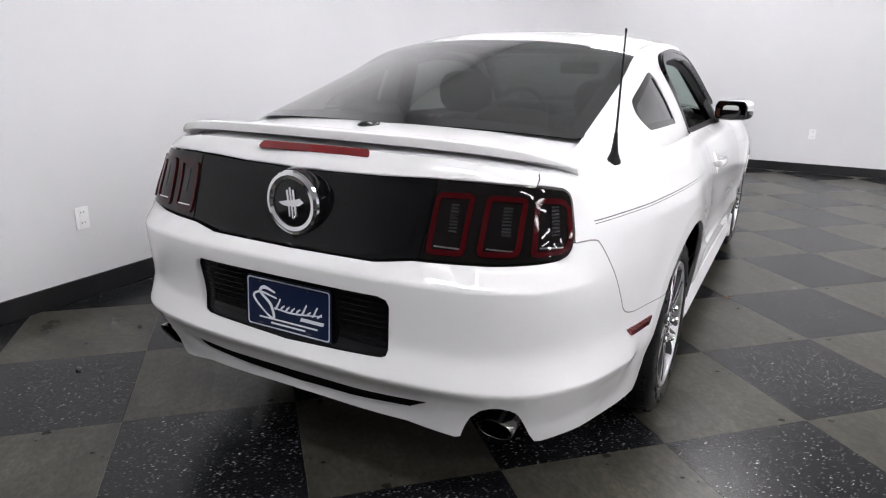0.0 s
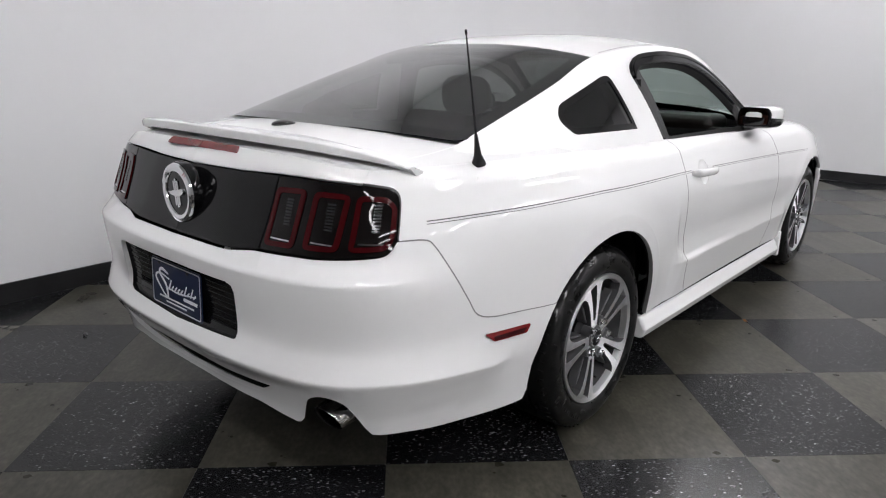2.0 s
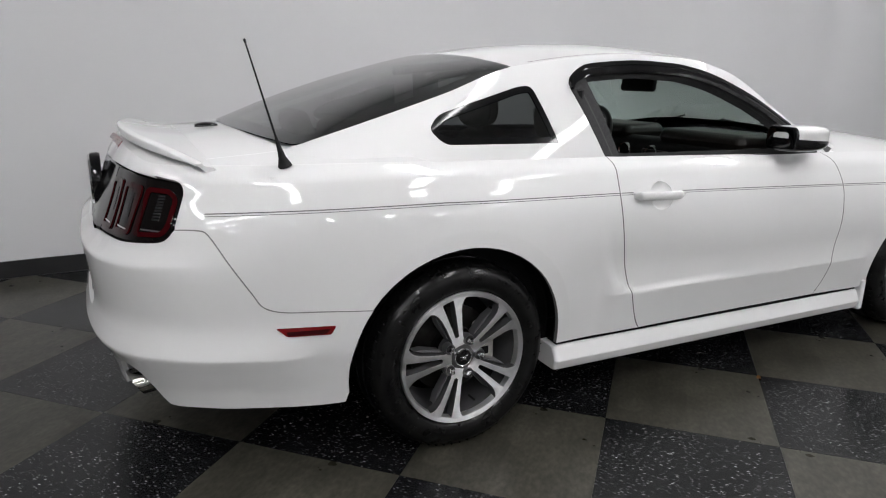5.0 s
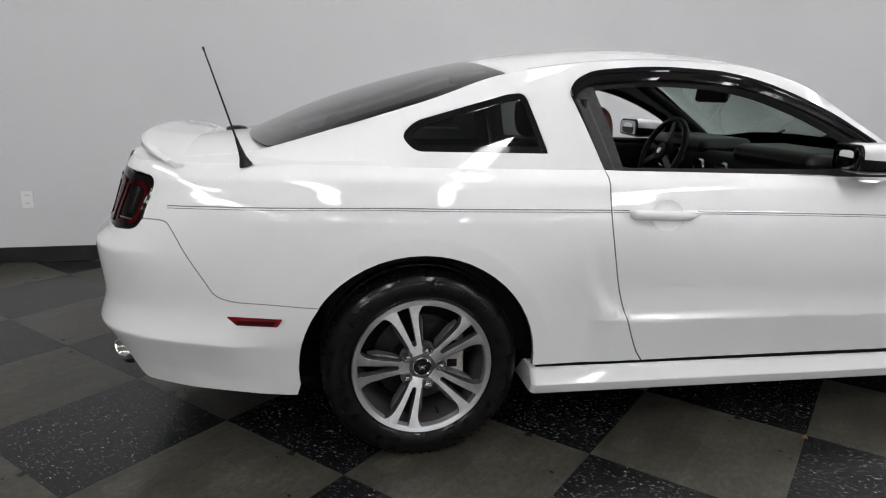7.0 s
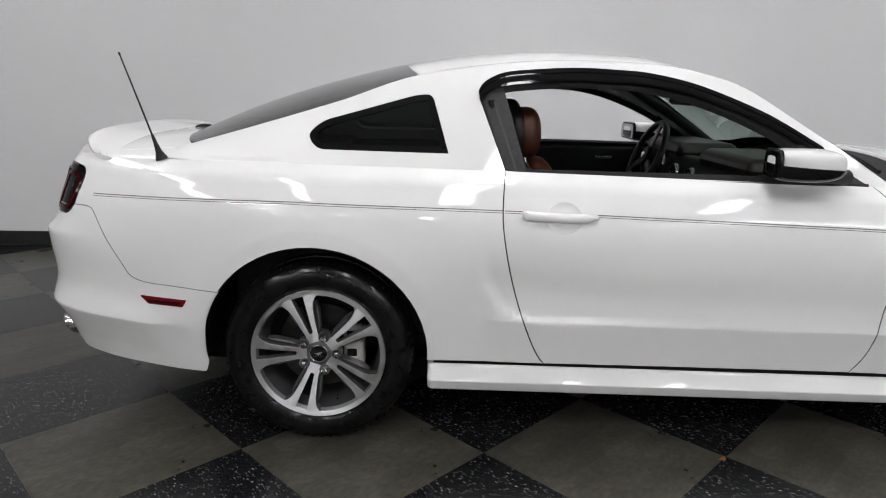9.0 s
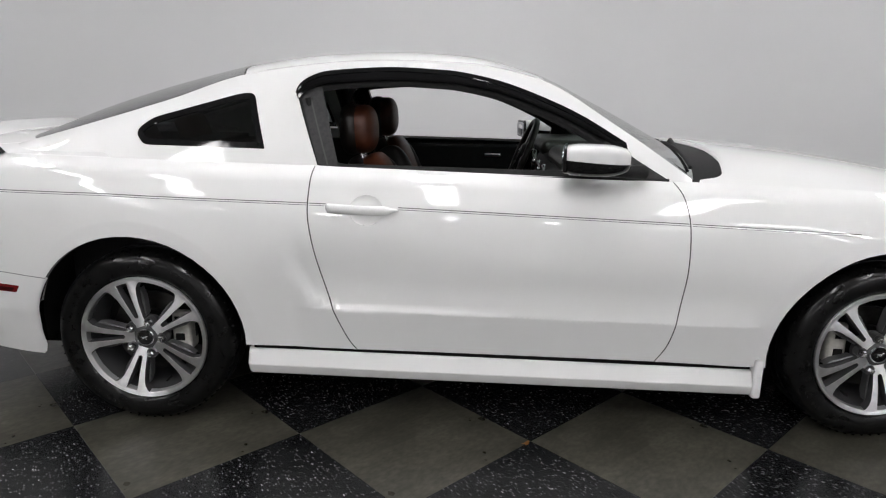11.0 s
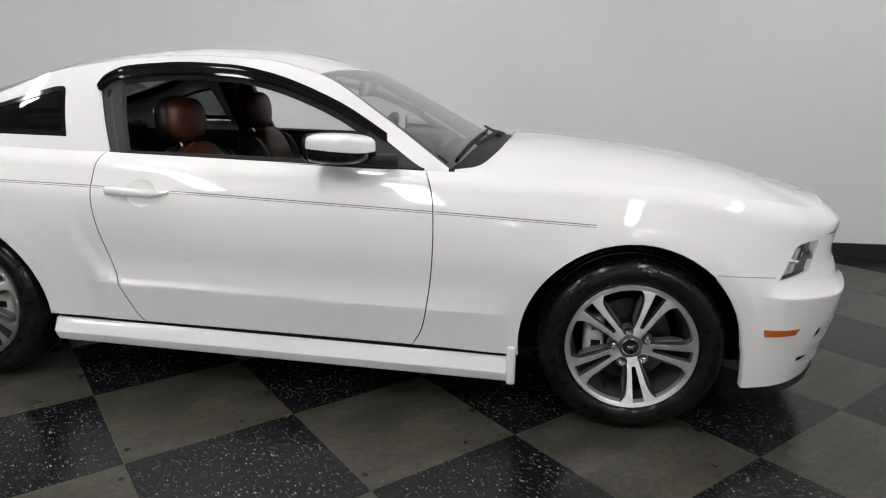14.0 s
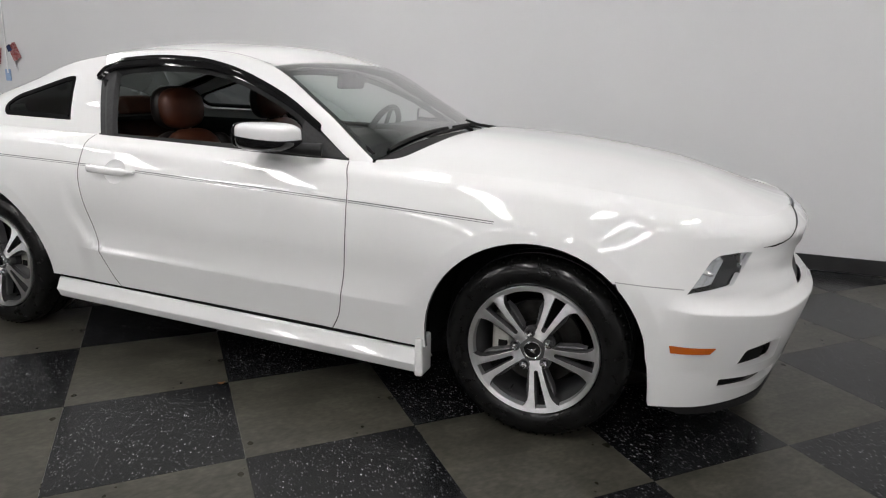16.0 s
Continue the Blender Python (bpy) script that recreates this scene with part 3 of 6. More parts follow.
def line_inset(u, z):
    """How far the side lies in from the plan at height z: a monotone cubic through the feature lines."""
    zs = np.stack([f(u) for f, _ in LINES])
    ds = np.stack([g(u) for _, g in LINES])
    h = np.maximum(np.diff(zs, axis=0), 1e-4)
    s = np.diff(ds, axis=0) / h
    m = np.zeros_like(zs)
    for i in range(1, len(LINES) - 1):
        same = s[i - 1] * s[i] > 0
        w1, w2 = 2 * h[i] + h[i - 1], h[i] + 2 * h[i - 1]
        with np.errstate(divide="ignore", invalid="ignore"):
            m[i] = np.where(same, (w1 + w2) / (w1 / s[i - 1] + w2 / s[i]), 0.0)
    m[0], m[-1] = s[0], s[-1] * 1.5
    res = np.zeros(np.shape(u))
    zc = np.clip(z, zs[0], zs[-1])
    for i in range(len(LINES) - 1):
        k = (zc >= zs[i]) & (zc <= zs[i + 1])
        t = (zc - zs[i]) / h[i]
        v = ((2 * t ** 3 - 3 * t ** 2 + 1) * ds[i] + (t ** 3 - 2 * t ** 2 + t) * h[i] * m[i]
             + (-2 * t ** 3 + 3 * t ** 2) * ds[i + 1] + (t ** 3 - t ** 2) * h[i] * m[i + 1])
        res = np.where(k, v, res)
    res = res + (z - zc) * np.where(z > zc, m[-1], m[0])
    return res, zs[-1], ds[-1], m[-1]


SOFT_U, SOFT_Q = np.arange(-2.2, 4.9, 0.05), np.linspace(0, 1, 31)


def soft_table():
    """Insets on an even grid along the car and from sill to shoulder, run on straight past both edges."""
    u, q = np.meshgrid(SOFT_U, SOFT_Q, indexing="ij")
    lo, hi = LINES[0][0](u), LINES[-1][0](u)
    d = line_inset(u, lo + (hi - lo) * q)[0]
    first, last = 2 * d[:, :1] - d[:, 1:2], 2 * d[:, -1:] - d[:, -2:-1]
    return np.concatenate([2 * first - d[:, :1], first, d, last, 2 * last - d[:, -1:]], 1)


SOFT = soft_table()


def cubic_weights(f):
    return (1 - f) ** 3 / 6, (3 * f ** 3 - 6 * f ** 2 + 4) / 6, (-3 * f ** 3 + 3 * f ** 2 + 3 * f + 1) / 6, f ** 3 / 6


def soft_inset(u, q):
    """A fair surface through the table (cubic B-spline)."""
    a = np.clip((u - SOFT_U[0]) / 0.05, 1, len(SOFT_U) - 3.001)
    b = np.clip(q * 30 + 2, 1, SOFT.shape[1] - 2.001)
    i, j = np.floor(a).astype(int), np.floor(b).astype(int)
    wa, wb = cubic_weights(a - i), cubic_weights(b - j)
    return sum(wa[m] * wb[n] * SOFT[i - 1 + m, np.minimum(j - 1 + n, SOFT.shape[1] - 1)] for m in range(4) for n in range(4))


def inset(u, z):
    """The feature lines, faired along the flanks and left crisp round nose and tail; also the shoulder's height, inset and slope."""
    u, z = np.asarray(u, float), np.asarray(z, float)
    raw, zt, dt, mt = line_inset(u, z)
    lo = LINES[0][0](u)
    q = (z - lo) / (zt - lo)
    qc = np.clip(q, 0, 1)
    slope = lambda at: (soft_inset(u, at + 0.004) - soft_inset(u, at - 0.004)) / 0.008
    soft = soft_inset(u, qc) + (q - qc) * slope(qc)
    w = np.clip((u + 0.92) / 0.22, 0, 1) * np.clip((3.46 - u) / 0.22, 0, 1)
    w = w * w * (3 - 2 * w)
    one = np.ones_like(u)
    return raw + w * (soft - raw), zt, dt + w * (soft_inset(u, one) - dt), mt + w * (slope(one) / (zt - lo) - mt)


def plan_at(u):
    uc = np.clip(u, U_REAR, U_FRONT)
    x, y = np.interp(uc, PLAN_U, PLAN[:, 0]), np.interp(uc, PLAN_U, PLAN[:, 1])
    # past the ends the plan runs on across the centre line
    y = np.where(u < U_REAR, u - U_REAR, np.where(u > U_FRONT, U_FRONT - u, y))
    sx = np.clip(x, SPINE_REAR, SPINE_FRONT)
    dx, dy = sx - x, -y
    d = np.maximum(np.hypot(dx, dy), 1e-9)
    return x, y, dx / d, dy / d, d


def side(u, z):
    """The wrap-round lower body: u along the plan, z the height."""
    x, y, nx, ny, _ = plan_at(u)
    d, *_ = inset(u, z)
    for ax, az, r in ARCHES:
        rr = np.hypot(x - ax, z - az)
        lip_ = np.clip((r + FLARE + 0.10 - rr) / 0.10, 0, 1)
        d = d - 0.0048 * lip_ * lip_ * (np.abs(y) > 0.6) * np.clip((z - 0.35) / 0.20, 0, 1)
    # sharp creases: along the doors, round the rear bumper, and a short strake behind the rear wheel
    d = d - 0.018 * ridge(u, z, *DOOR_CREASE, 0.56, 2.30, 0.12, 0.25)
    d = d - 0.017 * ridge(u, z, *TAIL_CREASE, -3.0, -0.50, 0.11, 0.12)
    d = d - 0.006 * ridge(u, z, *SHELF_CREASE, -3.0, -0.80, 0.050, 0.24)
    d = d + 0.013 * scoop(x, z) * (np.abs(y) > 0.6)
    d = d - 0.006 * ridge(u, z, (-0.86, -0.41), (0.358, 0.356), -0.88, -0.36, 0.012, 0.20)
    d = d - 0.030 * ridge(u, z, *NOSE_CREASE, 3.14, 9.0, 0.055, 0.22)
    # the brow over the grille and the waist below it
    front = np.clip((u - 3.46) / 0.26, 0, 1)
    front = front * front * (3 - 2 * front)
    d = d - front * (0.020 * np.exp(-((z - 0.785) / 0.055) ** 2) - 0.010 * np.exp(-((z - 0.645) / 0.05) ** 2))
    return np.stack([x + nx * d, -(y + ny * d), z], -1)


def scoop(x, z):
    """The hollow in the door that the haunch before the rear wheel rises from, along a swept curve down to the door crease."""
    step = lambda v: np.clip(v, 0, 1) ** 2 * (3 - 2 * np.clip(v, 0, 1))
    edge = np.interp(z, (0.47, 0.488, 0.513, 0.55, 0.61, 0.665, 0.75), (0.745, 0.71, 0.661, 0.627, 0.589, 0.570, 0.56))
    return step((x - edge + 0.035) / 0.07) * (1 - step((x - edge) / 0.75)) * step((z - 0.462) / 0.03) * step((0.80 - z) / 0.20)


DOOR_CREASE = (0.60, 1.3, 2.0), (0.478, 0.456, 0.440)
SHELF_CREASE = (-1.2, -0.95), (0.733, 0.738)
TAIL_CREASE = (-1.2, -0.95, -0.62), (0.470, 0.466, 0.436)
NOSE_CREASE = (3.2, 3.4, 3.56), (0.552, 0.532, 0.514)


def crease_points():
    """Rows of points close above and below each sharp crease."""
    out = []
    for (us, zs), u0, u1 in ((DOOR_CREASE, 0.56, 2.28), (SHELF_CREASE, U_REAR, -0.80), (TAIL_CREASE, U_REAR, -0.5), (NOSE_CREASE, 3.15, U_FRONT)):
        for u in np.arange(u0, u1, 0.022):
            out += [(u, float(np.interp(u, us, zs)) + dz) for dz in (-0.012, -0.004, 0.004, 0.012)]
    for ax, az, r in ARCHES:
        for a in np.arange(0.1, 3.05, 0.04):
            out += [(float(u_of_x(ax + (r + FLARE + dr) * math.cos(a))), az + (r + FLARE + dr) * math.sin(a)) for dr in (-0.015, -0.004, 0.004, 0.015)]
    return np.array(out)


def ridge(u, z, us, zs, u0, u1, above, below):
    """A crease at heights zs along us: rising from above, falling slowly below, fading out at u0 and u1."""
    zc = np.interp(u, us, zs)
    fade = np.clip((u - u0) / 0.12, 0, 1) * np.clip((u1 - u) / 0.12, 0, 1)
    fade = fade * fade * (3 - 2 * fade)
    return fade * np.where(z > zc, np.clip(1 - (z - zc) / above, 0, 1) ** 1.7, np.clip(1 - (zc - z) / below, 0, 1))


def top_z(x, y):
    """Height of hood and boot lid."""
    x, y = np.asarray(x, float), np.abs(np.asarray(y, float))
    spine = np.clip(x, SPINE_REAR, SPINE_FRONT)
    u = u_of_x(x)
    for end, sgn in ((SPINE_FRONT, 1), (SPINE_REAR, -1)):
        k = np.where(PLAN[:, 0] * sgn > end * sgn)[0]
        ang = np.arctan2(PLAN[k, 1], (PLAN[k, 0] - end) * sgn)
        order = np.argsort(ang)
        uu = np.interp(np.arctan2(y, (x - end) * sgn), ang[order], PLAN_U[k][order])
        u = np.where(x * sgn > end * sgn, uu, u)
    px, py, nx, ny, dist = plan_at(u)
    _, zt, dt, mt = inset(u, np.full(np.shape(u), 0.5))
    reach = np.hypot(x - spine, y)
    full = np.maximum(dist - dt, 1e-3)
    t = np.clip(1 - reach / full, -0.2, 1)
    m0 = full / np.maximum(mt, 0.3)
    mid = SPINE_Z(x)
    m0 = np.minimum(m0, 3.0 * np.maximum(mid - zt, 0.01))
    return (2 * t ** 3 - 3 * t ** 2 + 1) * zt + (t ** 3 - 2 * t ** 2 + t) * m0 + (-2 * t ** 3 + 3 * t ** 2) * mid


def top(x, y):
    return np.stack([x, -y, top_z(x, y)], -1)


# the cabin: base line, roof rail and centre line along the car
CAB_X = [-0.62, -0.30, 0.05, 0.36, 0.90, 1.20, 1.46, 1.75, 2.03, 2.40]
BASE_Y = spline(CAB_X, [0.74, 0.765, 0.770, 0.772, 0.775, 0.775, 0.775, 0.775, 0.755, 0.73])
BASE_Z = spline(CAB_X, [0.985, 0.99, 0.985, 0.98, 0.965, 0.96, 0.955, 0.945, 0.93, 0.88])
RAIL_Y = spline(CAB_X, [0.63, 0.615, 0.60, 0.580, 0.585, 0.588, 0.595, 0.655, 0.738, 0.80])
RAIL_Z = spline(CAB_X, [1.01, 1.10, 1.205, 1.305, 1.358, 1.350, 1.300, 1.135, 0.945, 0.68])
MID_X = [-0.62, -0.32, 0.0, 0.33, 0.6, 0.9, 1.2, 1.45, 1.70, 2.07, 2.40]
MID_Z = spline(MID_X, [1.055, 1.185, 1.286, 1.362, 1.399, 1.414, 1.399, 1.340, 1.230, 1.038, 0.86])


def cab_side(x, z):
    b, t = BASE_Z(x), RAIL_Z(x)
    q = (z - b) / np.maximum(t - b, 0.02)
    yb, yt = BASE_Y(x), RAIL_Y(x)
    y = yb + (yt - yb) * (0.75 * q + 0.25 * np.abs(q) ** 2.5 * np.sign(q))
    return np.stack([x, -y, z], -1)


def cab_top(x, y):
    s = np.clip(np.abs(y) / RAIL_Y(x), 0, 1.2)
    z = RAIL_Z(x) + (MID_Z(x) - RAIL_Z(x)) * (1 - s ** 2.6)
    return np.stack([x, -y, z], -1)

# ---- the car: bodywork ----
car = empty("car", "white two-door sports coupe with black tail panel, parked on the tiles", "car")
RY, FY = (lambda y: float(u_of_rear_y(y))), (lambda y: float(u_of_front_y(y)))
UX = lambda x: float(u_of_x(x))


def arch(i, a0, a1, n=22):
    """Points on the edge of a wheel arch, from angle a0 to a1."""
    ax, az, r = ARCHES[i]
    return [(UX(ax + r * math.cos(radians(a))), az + r * math.sin(radians(a))) for a in np.linspace(a0, a1, n)]


def arch_angle(i, x, z):
    return math.degrees(math.atan2(z - ARCHES[i][1], x - ARCHES[i][0]))


def along(line, u0, u1, n=20, dz=0.0):
    """Points of a feature line between two stations."""
    return [(float(u), float(LINES[line][0](u)) + dz) for u in np.linspace(u0, u1, n)]


def curve(points, n=4):
    return [tuple(p) for p in smooth_curve(points, n)]


def fan_edge(u):
    """The shoulder line in plan."""
    p = side(np.array(u), LINES[TOP_LINE][0](np.array(u)))
    return np.stack([p[..., 0], -p[..., 1]], -1)


CREASES = crease_points()
SEAM_GREY = material("seam_grey", (0.2, 0.2, 0.2), 0.6)
SHUT_PALE = material("pale_shut_line", (0.34, 0.34, 0.34), 0.6)
# shut lines
REAR_SHUT = curve([(UX(0.645), 0.985), (UX(0.636), 0.90), (UX(0.637), 0.80), (UX(0.665), 0.65), (UX(0.712), 0.49), (UX(0.765), 0.36), (UX(0.80), 0.306)])
FRONT_SHUT = curve([(UX(1.905), 0.284), (UX(1.945), 0.36), (UX(1.968), 0.48), (UX(1.985), 0.64), (UX(1.984), 0.80), (UX(1.968), 0.89), (UX(1.94), 0.947)])
BUMPER_SEAM = curve([(-0.897, 0.838), (UX(-0.815), 0.836), (UX(-0.788), 0.818), (UX(-0.74), 0.74), (UX(-0.685), 0.650), (UX(-0.655), 0.605), (UX(-0.60), 0.585), (UX(-0.50), 0.578), (UX(-0.335), 0.566)])
LAMP_OUTLINE = [(-1.318, 0.790), (-1.128, 0.795), (-0.912, 0.806), (-0.870, 0.962), (-1.016, 0.975), (-1.16, 0.980), (-1.243, 0.980), (-1.283, 0.871)]
LAMP_EDGE = rounded(LAMP_OUTLINE, [0.012, 0.0, 0.045, 0.04, 0.0, 0.0, 0.012, 0.0], 8)
LAMP_OPENING = [tuple(p) for p in shrink(LAMP_EDGE, -0.003)][::-1]

front_edge = along(TOP_LINE, FRONT_SHUT[-1][0], REAR_SHUT[0][0], 20)
CUP = [(UX(0.842 + 0.060 * math.cos(a)), 0.838 + 0.052 * math.sin(a)) for a in np.linspace(0, 2 * math.pi, 33)[:-1]]
doors = panel("door", REAR_SHUT + FRONT_SHUT + front_edge[1:-1], side, PAINT, car, holes=[CUP], sides=2, gap=0.0023, lip=0.012, creases=CREASES, step=0.022)
a_seam = arch_angle(0, -0.335, 0.566)
quarter = (BUMPER_SEAM[:-1] + arch(0, a_seam, -2.9) + [(UX(0.395), 0.318)] + REAR_SHUT[::-1] + along(TOP_LINE, REAR_SHUT[0][0], -0.9455, 24)[1:]
           + [(-0.9755, 0.9785)] + [p for p in LAMP_OPENING if p[0] > -0.972 and p[1] > 0.843])
quarters = panel("rear_quarter_panel", quarter, side, PAINT, car, sides=2, gap=0.0023, creases=CREASES, step=0.022)
FENDER_FRONT = [(UX(2.985), 0.630), (UX(3.11), 0.622), (UX(3.200), 0.616), (UX(3.215), 0.66), (UX(3.25), 0.722)]
a_fend = arch_angle(1, 2.985, 0.630)
fender = (FRONT_SHUT + along(TOP_LINE, FRONT_SHUT[-1][0], UX(3.20), 20, 0.0022)[1:] + FENDER_FRONT[::-1][:-1] + arch(1, a_fend, 188) + [(UX(2.285), 0.274)])
FENDER_SEAM = [(u, z - 0.0012) for u, z in FENDER_FRONT[:3]] + [(u, z + 0.0020) for u, z in FENDER_FRONT[2::-1]]
fenders = panel("front_fender", fender, side, PAINT, car, sides=2, gap=0.0022, creases=CREASES, step=0.022)

# rear bumper with the number plate recess, the lower slot and the exhaust cut-outs
low_edge = [(U_REAR, 0.332), (RY(0.40), 0.326), (RY(0.545), 0.303), (RY(0.558), 0.308), (RY(0.566), 0.350)] + curve([(RY(0.573), 0.378), (RY(0.596), 0.410), (RY(0.634), 0.420),
            (RY(0.674), 0.402), (RY(0.700), 0.360), (RY(0.722), 0.312)], 3) + [(RY(0.735), 0.287), (RY(0.748), 0.2815)] + along(0, -0.86, UX(-0.415), 10, 0.004)
bumper = (low_edge + arch(0, 188, a_seam, 10)[:-1] + [(u - 0.0008, z - 0.0008) for u, z in BUMPER_SEAM[::-1]] + [p for p in LAMP_OPENING if p[0] > -1.10 and p[1] < 0.833] + [(-1.128, 0.788), (-1.338, 0.783), (RY(0.30), 0.770), (U_REAR, 0.768)])
# right half with the openings as notches from the centre line
notched = (bumper + [(U_REAR, 0.692), (RY(0.31), 0.692), (RY(0.335), 0.684), (RY(0.344), 0.666), (RY(0.341), 0.545), (RY(0.333), 0.526), (RY(0.31), 0.518), (U_REAR, 0.506),
                     (U_REAR, 0.398), (RY(0.25), 0.400), (RY(0.455), 0.410), (RY(0.445), 0.390), (RY(0.40), 0.366), (RY(0.2), 0.352), (U_REAR, 0.350)])
rear_bumper = panel("rear_bumper", notched, side, PAINT, car, sides=2, joined=True, gap=0, lip=0.014, creases=CREASES)[0]
SEAM_STRIP = [(u - 0.0008, z - 0.0012) for u, z in BUMPER_SEAM] + [(u + 0.0020, z + 0.0016) for u, z in BUMPER_SEAM[::-1]]
# a grey strip laid over the joint, painting the shade in its gap
panel("bumper_seam", SEAM_STRIP, side, SEAM_GREY, rear_bumper, "thin grey strip for the shade in a shut line", sides=2, gap=0, push=0.0006, lip=0)
plate_well = panel("plate_recess", [(U_REAR, 0.715), (RY(0.37), 0.715), (RY(0.37), 0.49), (U_REAR, 0.48)], side, PANEL_BLACK, rear_bumper, "gloss black number plate recess", sides=2, joined=True, gap=0, push=-0.022, lip=0)[0]
for k in range(9):
    z = 0.535 + 0.017 * k
    panel("rib", [(RY(0.175), z), (RY(0.335), z), (RY(0.335), z + 0.005), (RY(0.175), z + 0.005)], side, PANEL_BLACK, plate_well, sides=2, gap=0, push=-0.0195, lip=0.004, step=0.05)
panel("lower_slot", [(U_REAR, 0.42), (RY(0.47), 0.425), (RY(0.47), 0.35), (U_REAR, 0.335)], side, UNDER, rear_bumper, "black slot in the lower bumper", sides=2, joined=True, gap=0, push=-0.028, lip=0)
for s_ in (1, -1):
    sm = panel("side_marker", rounded([(-0.630, 0.536), (-0.598, 0.508), (-0.468, 0.504), (-0.452, 0.530)], 0.006), side, RED_LENS, rear_bumper, "red side marker lens", gap=0, push=0.004, lip=0.01, step=0.02)[0]
    panel("reflector", rounded([(-0.600, 0.5235), (-0.596, 0.5115), (-0.482, 0.5085), (-0.470, 0.5225)], 0.003), side, DEEP_RED, sm, "dark red reflector", gap=0, push=0.006, lip=0.003, step=0.02)
    if s_ < 0:
        sm.scale = (1, -1, 1)

# tail panel, lamps and badge
panel("tail_panel", [(U_REAR, 0.776), (RY(0.30), 0.778), (-1.323, 0.790), (-1.289, 0.871), (-1.249, 0.980), (RY(0.3), 0.975), (U_REAR, 0.972)], side, PANEL_BLACK, car, "satin black panel between the tail lamps", sides=2, joined=True, gap=0.001)
RINGS = ([(-1.247, 0.952), (-1.136, 0.955), (-1.192, 0.805), (-1.300, 0.803)], [(-1.108, 0.954), (-1.006, 0.951), (-1.058, 0.812), (-1.160, 0.807)],
         [(-0.990, 0.950), (-0.910, 0.945), (-0.887, 0.92), (-0.910, 0.842), (-0.934, 0.818), (-1.032, 0.813)])
for mirrored in (False, True):
    pieces = []
    lamp = panel("tail_lamp", LAMP_EDGE, side, SMOKE, car, "smoked tail lamp with three red bars", gap=0.001, lip=0.02)[0]
    for ring in RINGS:
        outer = rounded(ring, 0.020)
        inner = shrink(outer, 0.013)
        pieces += panel("red_bar", outer, side, DEEP_RED, lamp, "dark red lens frame", holes=[inner], gap=0, push=0.005, lip=0.006, step=0.02)
        pieces += panel("pocket", inner, side, SMOKE, lamp, gap=0.001, push=0.001, lip=0, step=0.02)
        (a0, b0), (a1, b1) = np.min(inner, 0), np.max(inner, 0)
        ca, cb = (a0 + a1) / 2 + 0.014, (b0 + b1) / 2 + 0.015
        for row in range(9):
            z = cb - 0.034 + row * 0.0078
            sl = (row - 4) * 0.0022
            pieces += panel("prism", [(ca - 0.012 + sl, z), (ca + 0.010 + sl, z), (ca + 0.010 + sl, z + 0.0045), (ca - 0.012 + sl, z + 0.0045)], side, CLEAR_GRID, lamp, gap=0, push=0.003, lip=0.002, step=0.03)
        pieces += panel("edge_light", [(a0 + 0.012, b0 + 0.008), (a1 - 0.035, b0 + 0.006), (a1 - 0.035, b0 + 0.0095), (a0 + 0.012, b0 + 0.0115)], side, CHROME, lamp, gap=0, push=0.003, lip=0.002, step=0.03)
    if mirrored:
        lamp.scale = (1, -1, 1)

lid_rear = [(U_REAR, 0.978), (RY(0.3), 0.981), (-1.285, 0.986), (-1.16, 0.986), (-1.020, 0.982), (-0.9770, 0.9785)] + along(TOP_LINE, -0.947, U_REAR, 18)
boot_lid = panel("boot_lid", lid_rear, side, PAINT, car, "", sides=2, joined=True, gap=0)[0]
SEAM_TOP = [tuple(p) for p in fan_edge(np.linspace(-0.947, U_REAR, 20))]
sx, sy = SEAM_TOP[0]
panel("lid_top", SEAM_TOP + [(-0.50, 0), (-0.42, 0.60), (-0.60, 0.622), (sx, sy)], top, PAINT, boot_lid, sides=2, joined=True, gap=0, out=-1)
panel("quarter_top", [(sx - 0.002, sy + 0.004), (-0.60, 0.627), (-0.42, 0.605), (-0.30, 0.60)] + [tuple(p) for p in fan_edge(np.linspace(UX(-0.10), -0.944, 24))], top, PAINT, quarters[0], sides=2, gap=0, out=-1)
panel("third_brake_light", rounded([(U_REAR - 0.226, 1.018), (U_REAR + 0.262, 1.018), (U_REAR + 0.262, 1.035), (U_REAR - 0.226, 1.035)], 0.008), side, BRAKE_RED, boot_lid, "long red brake light under the spoiler", gap=0, push=0.003, lip=0.008)


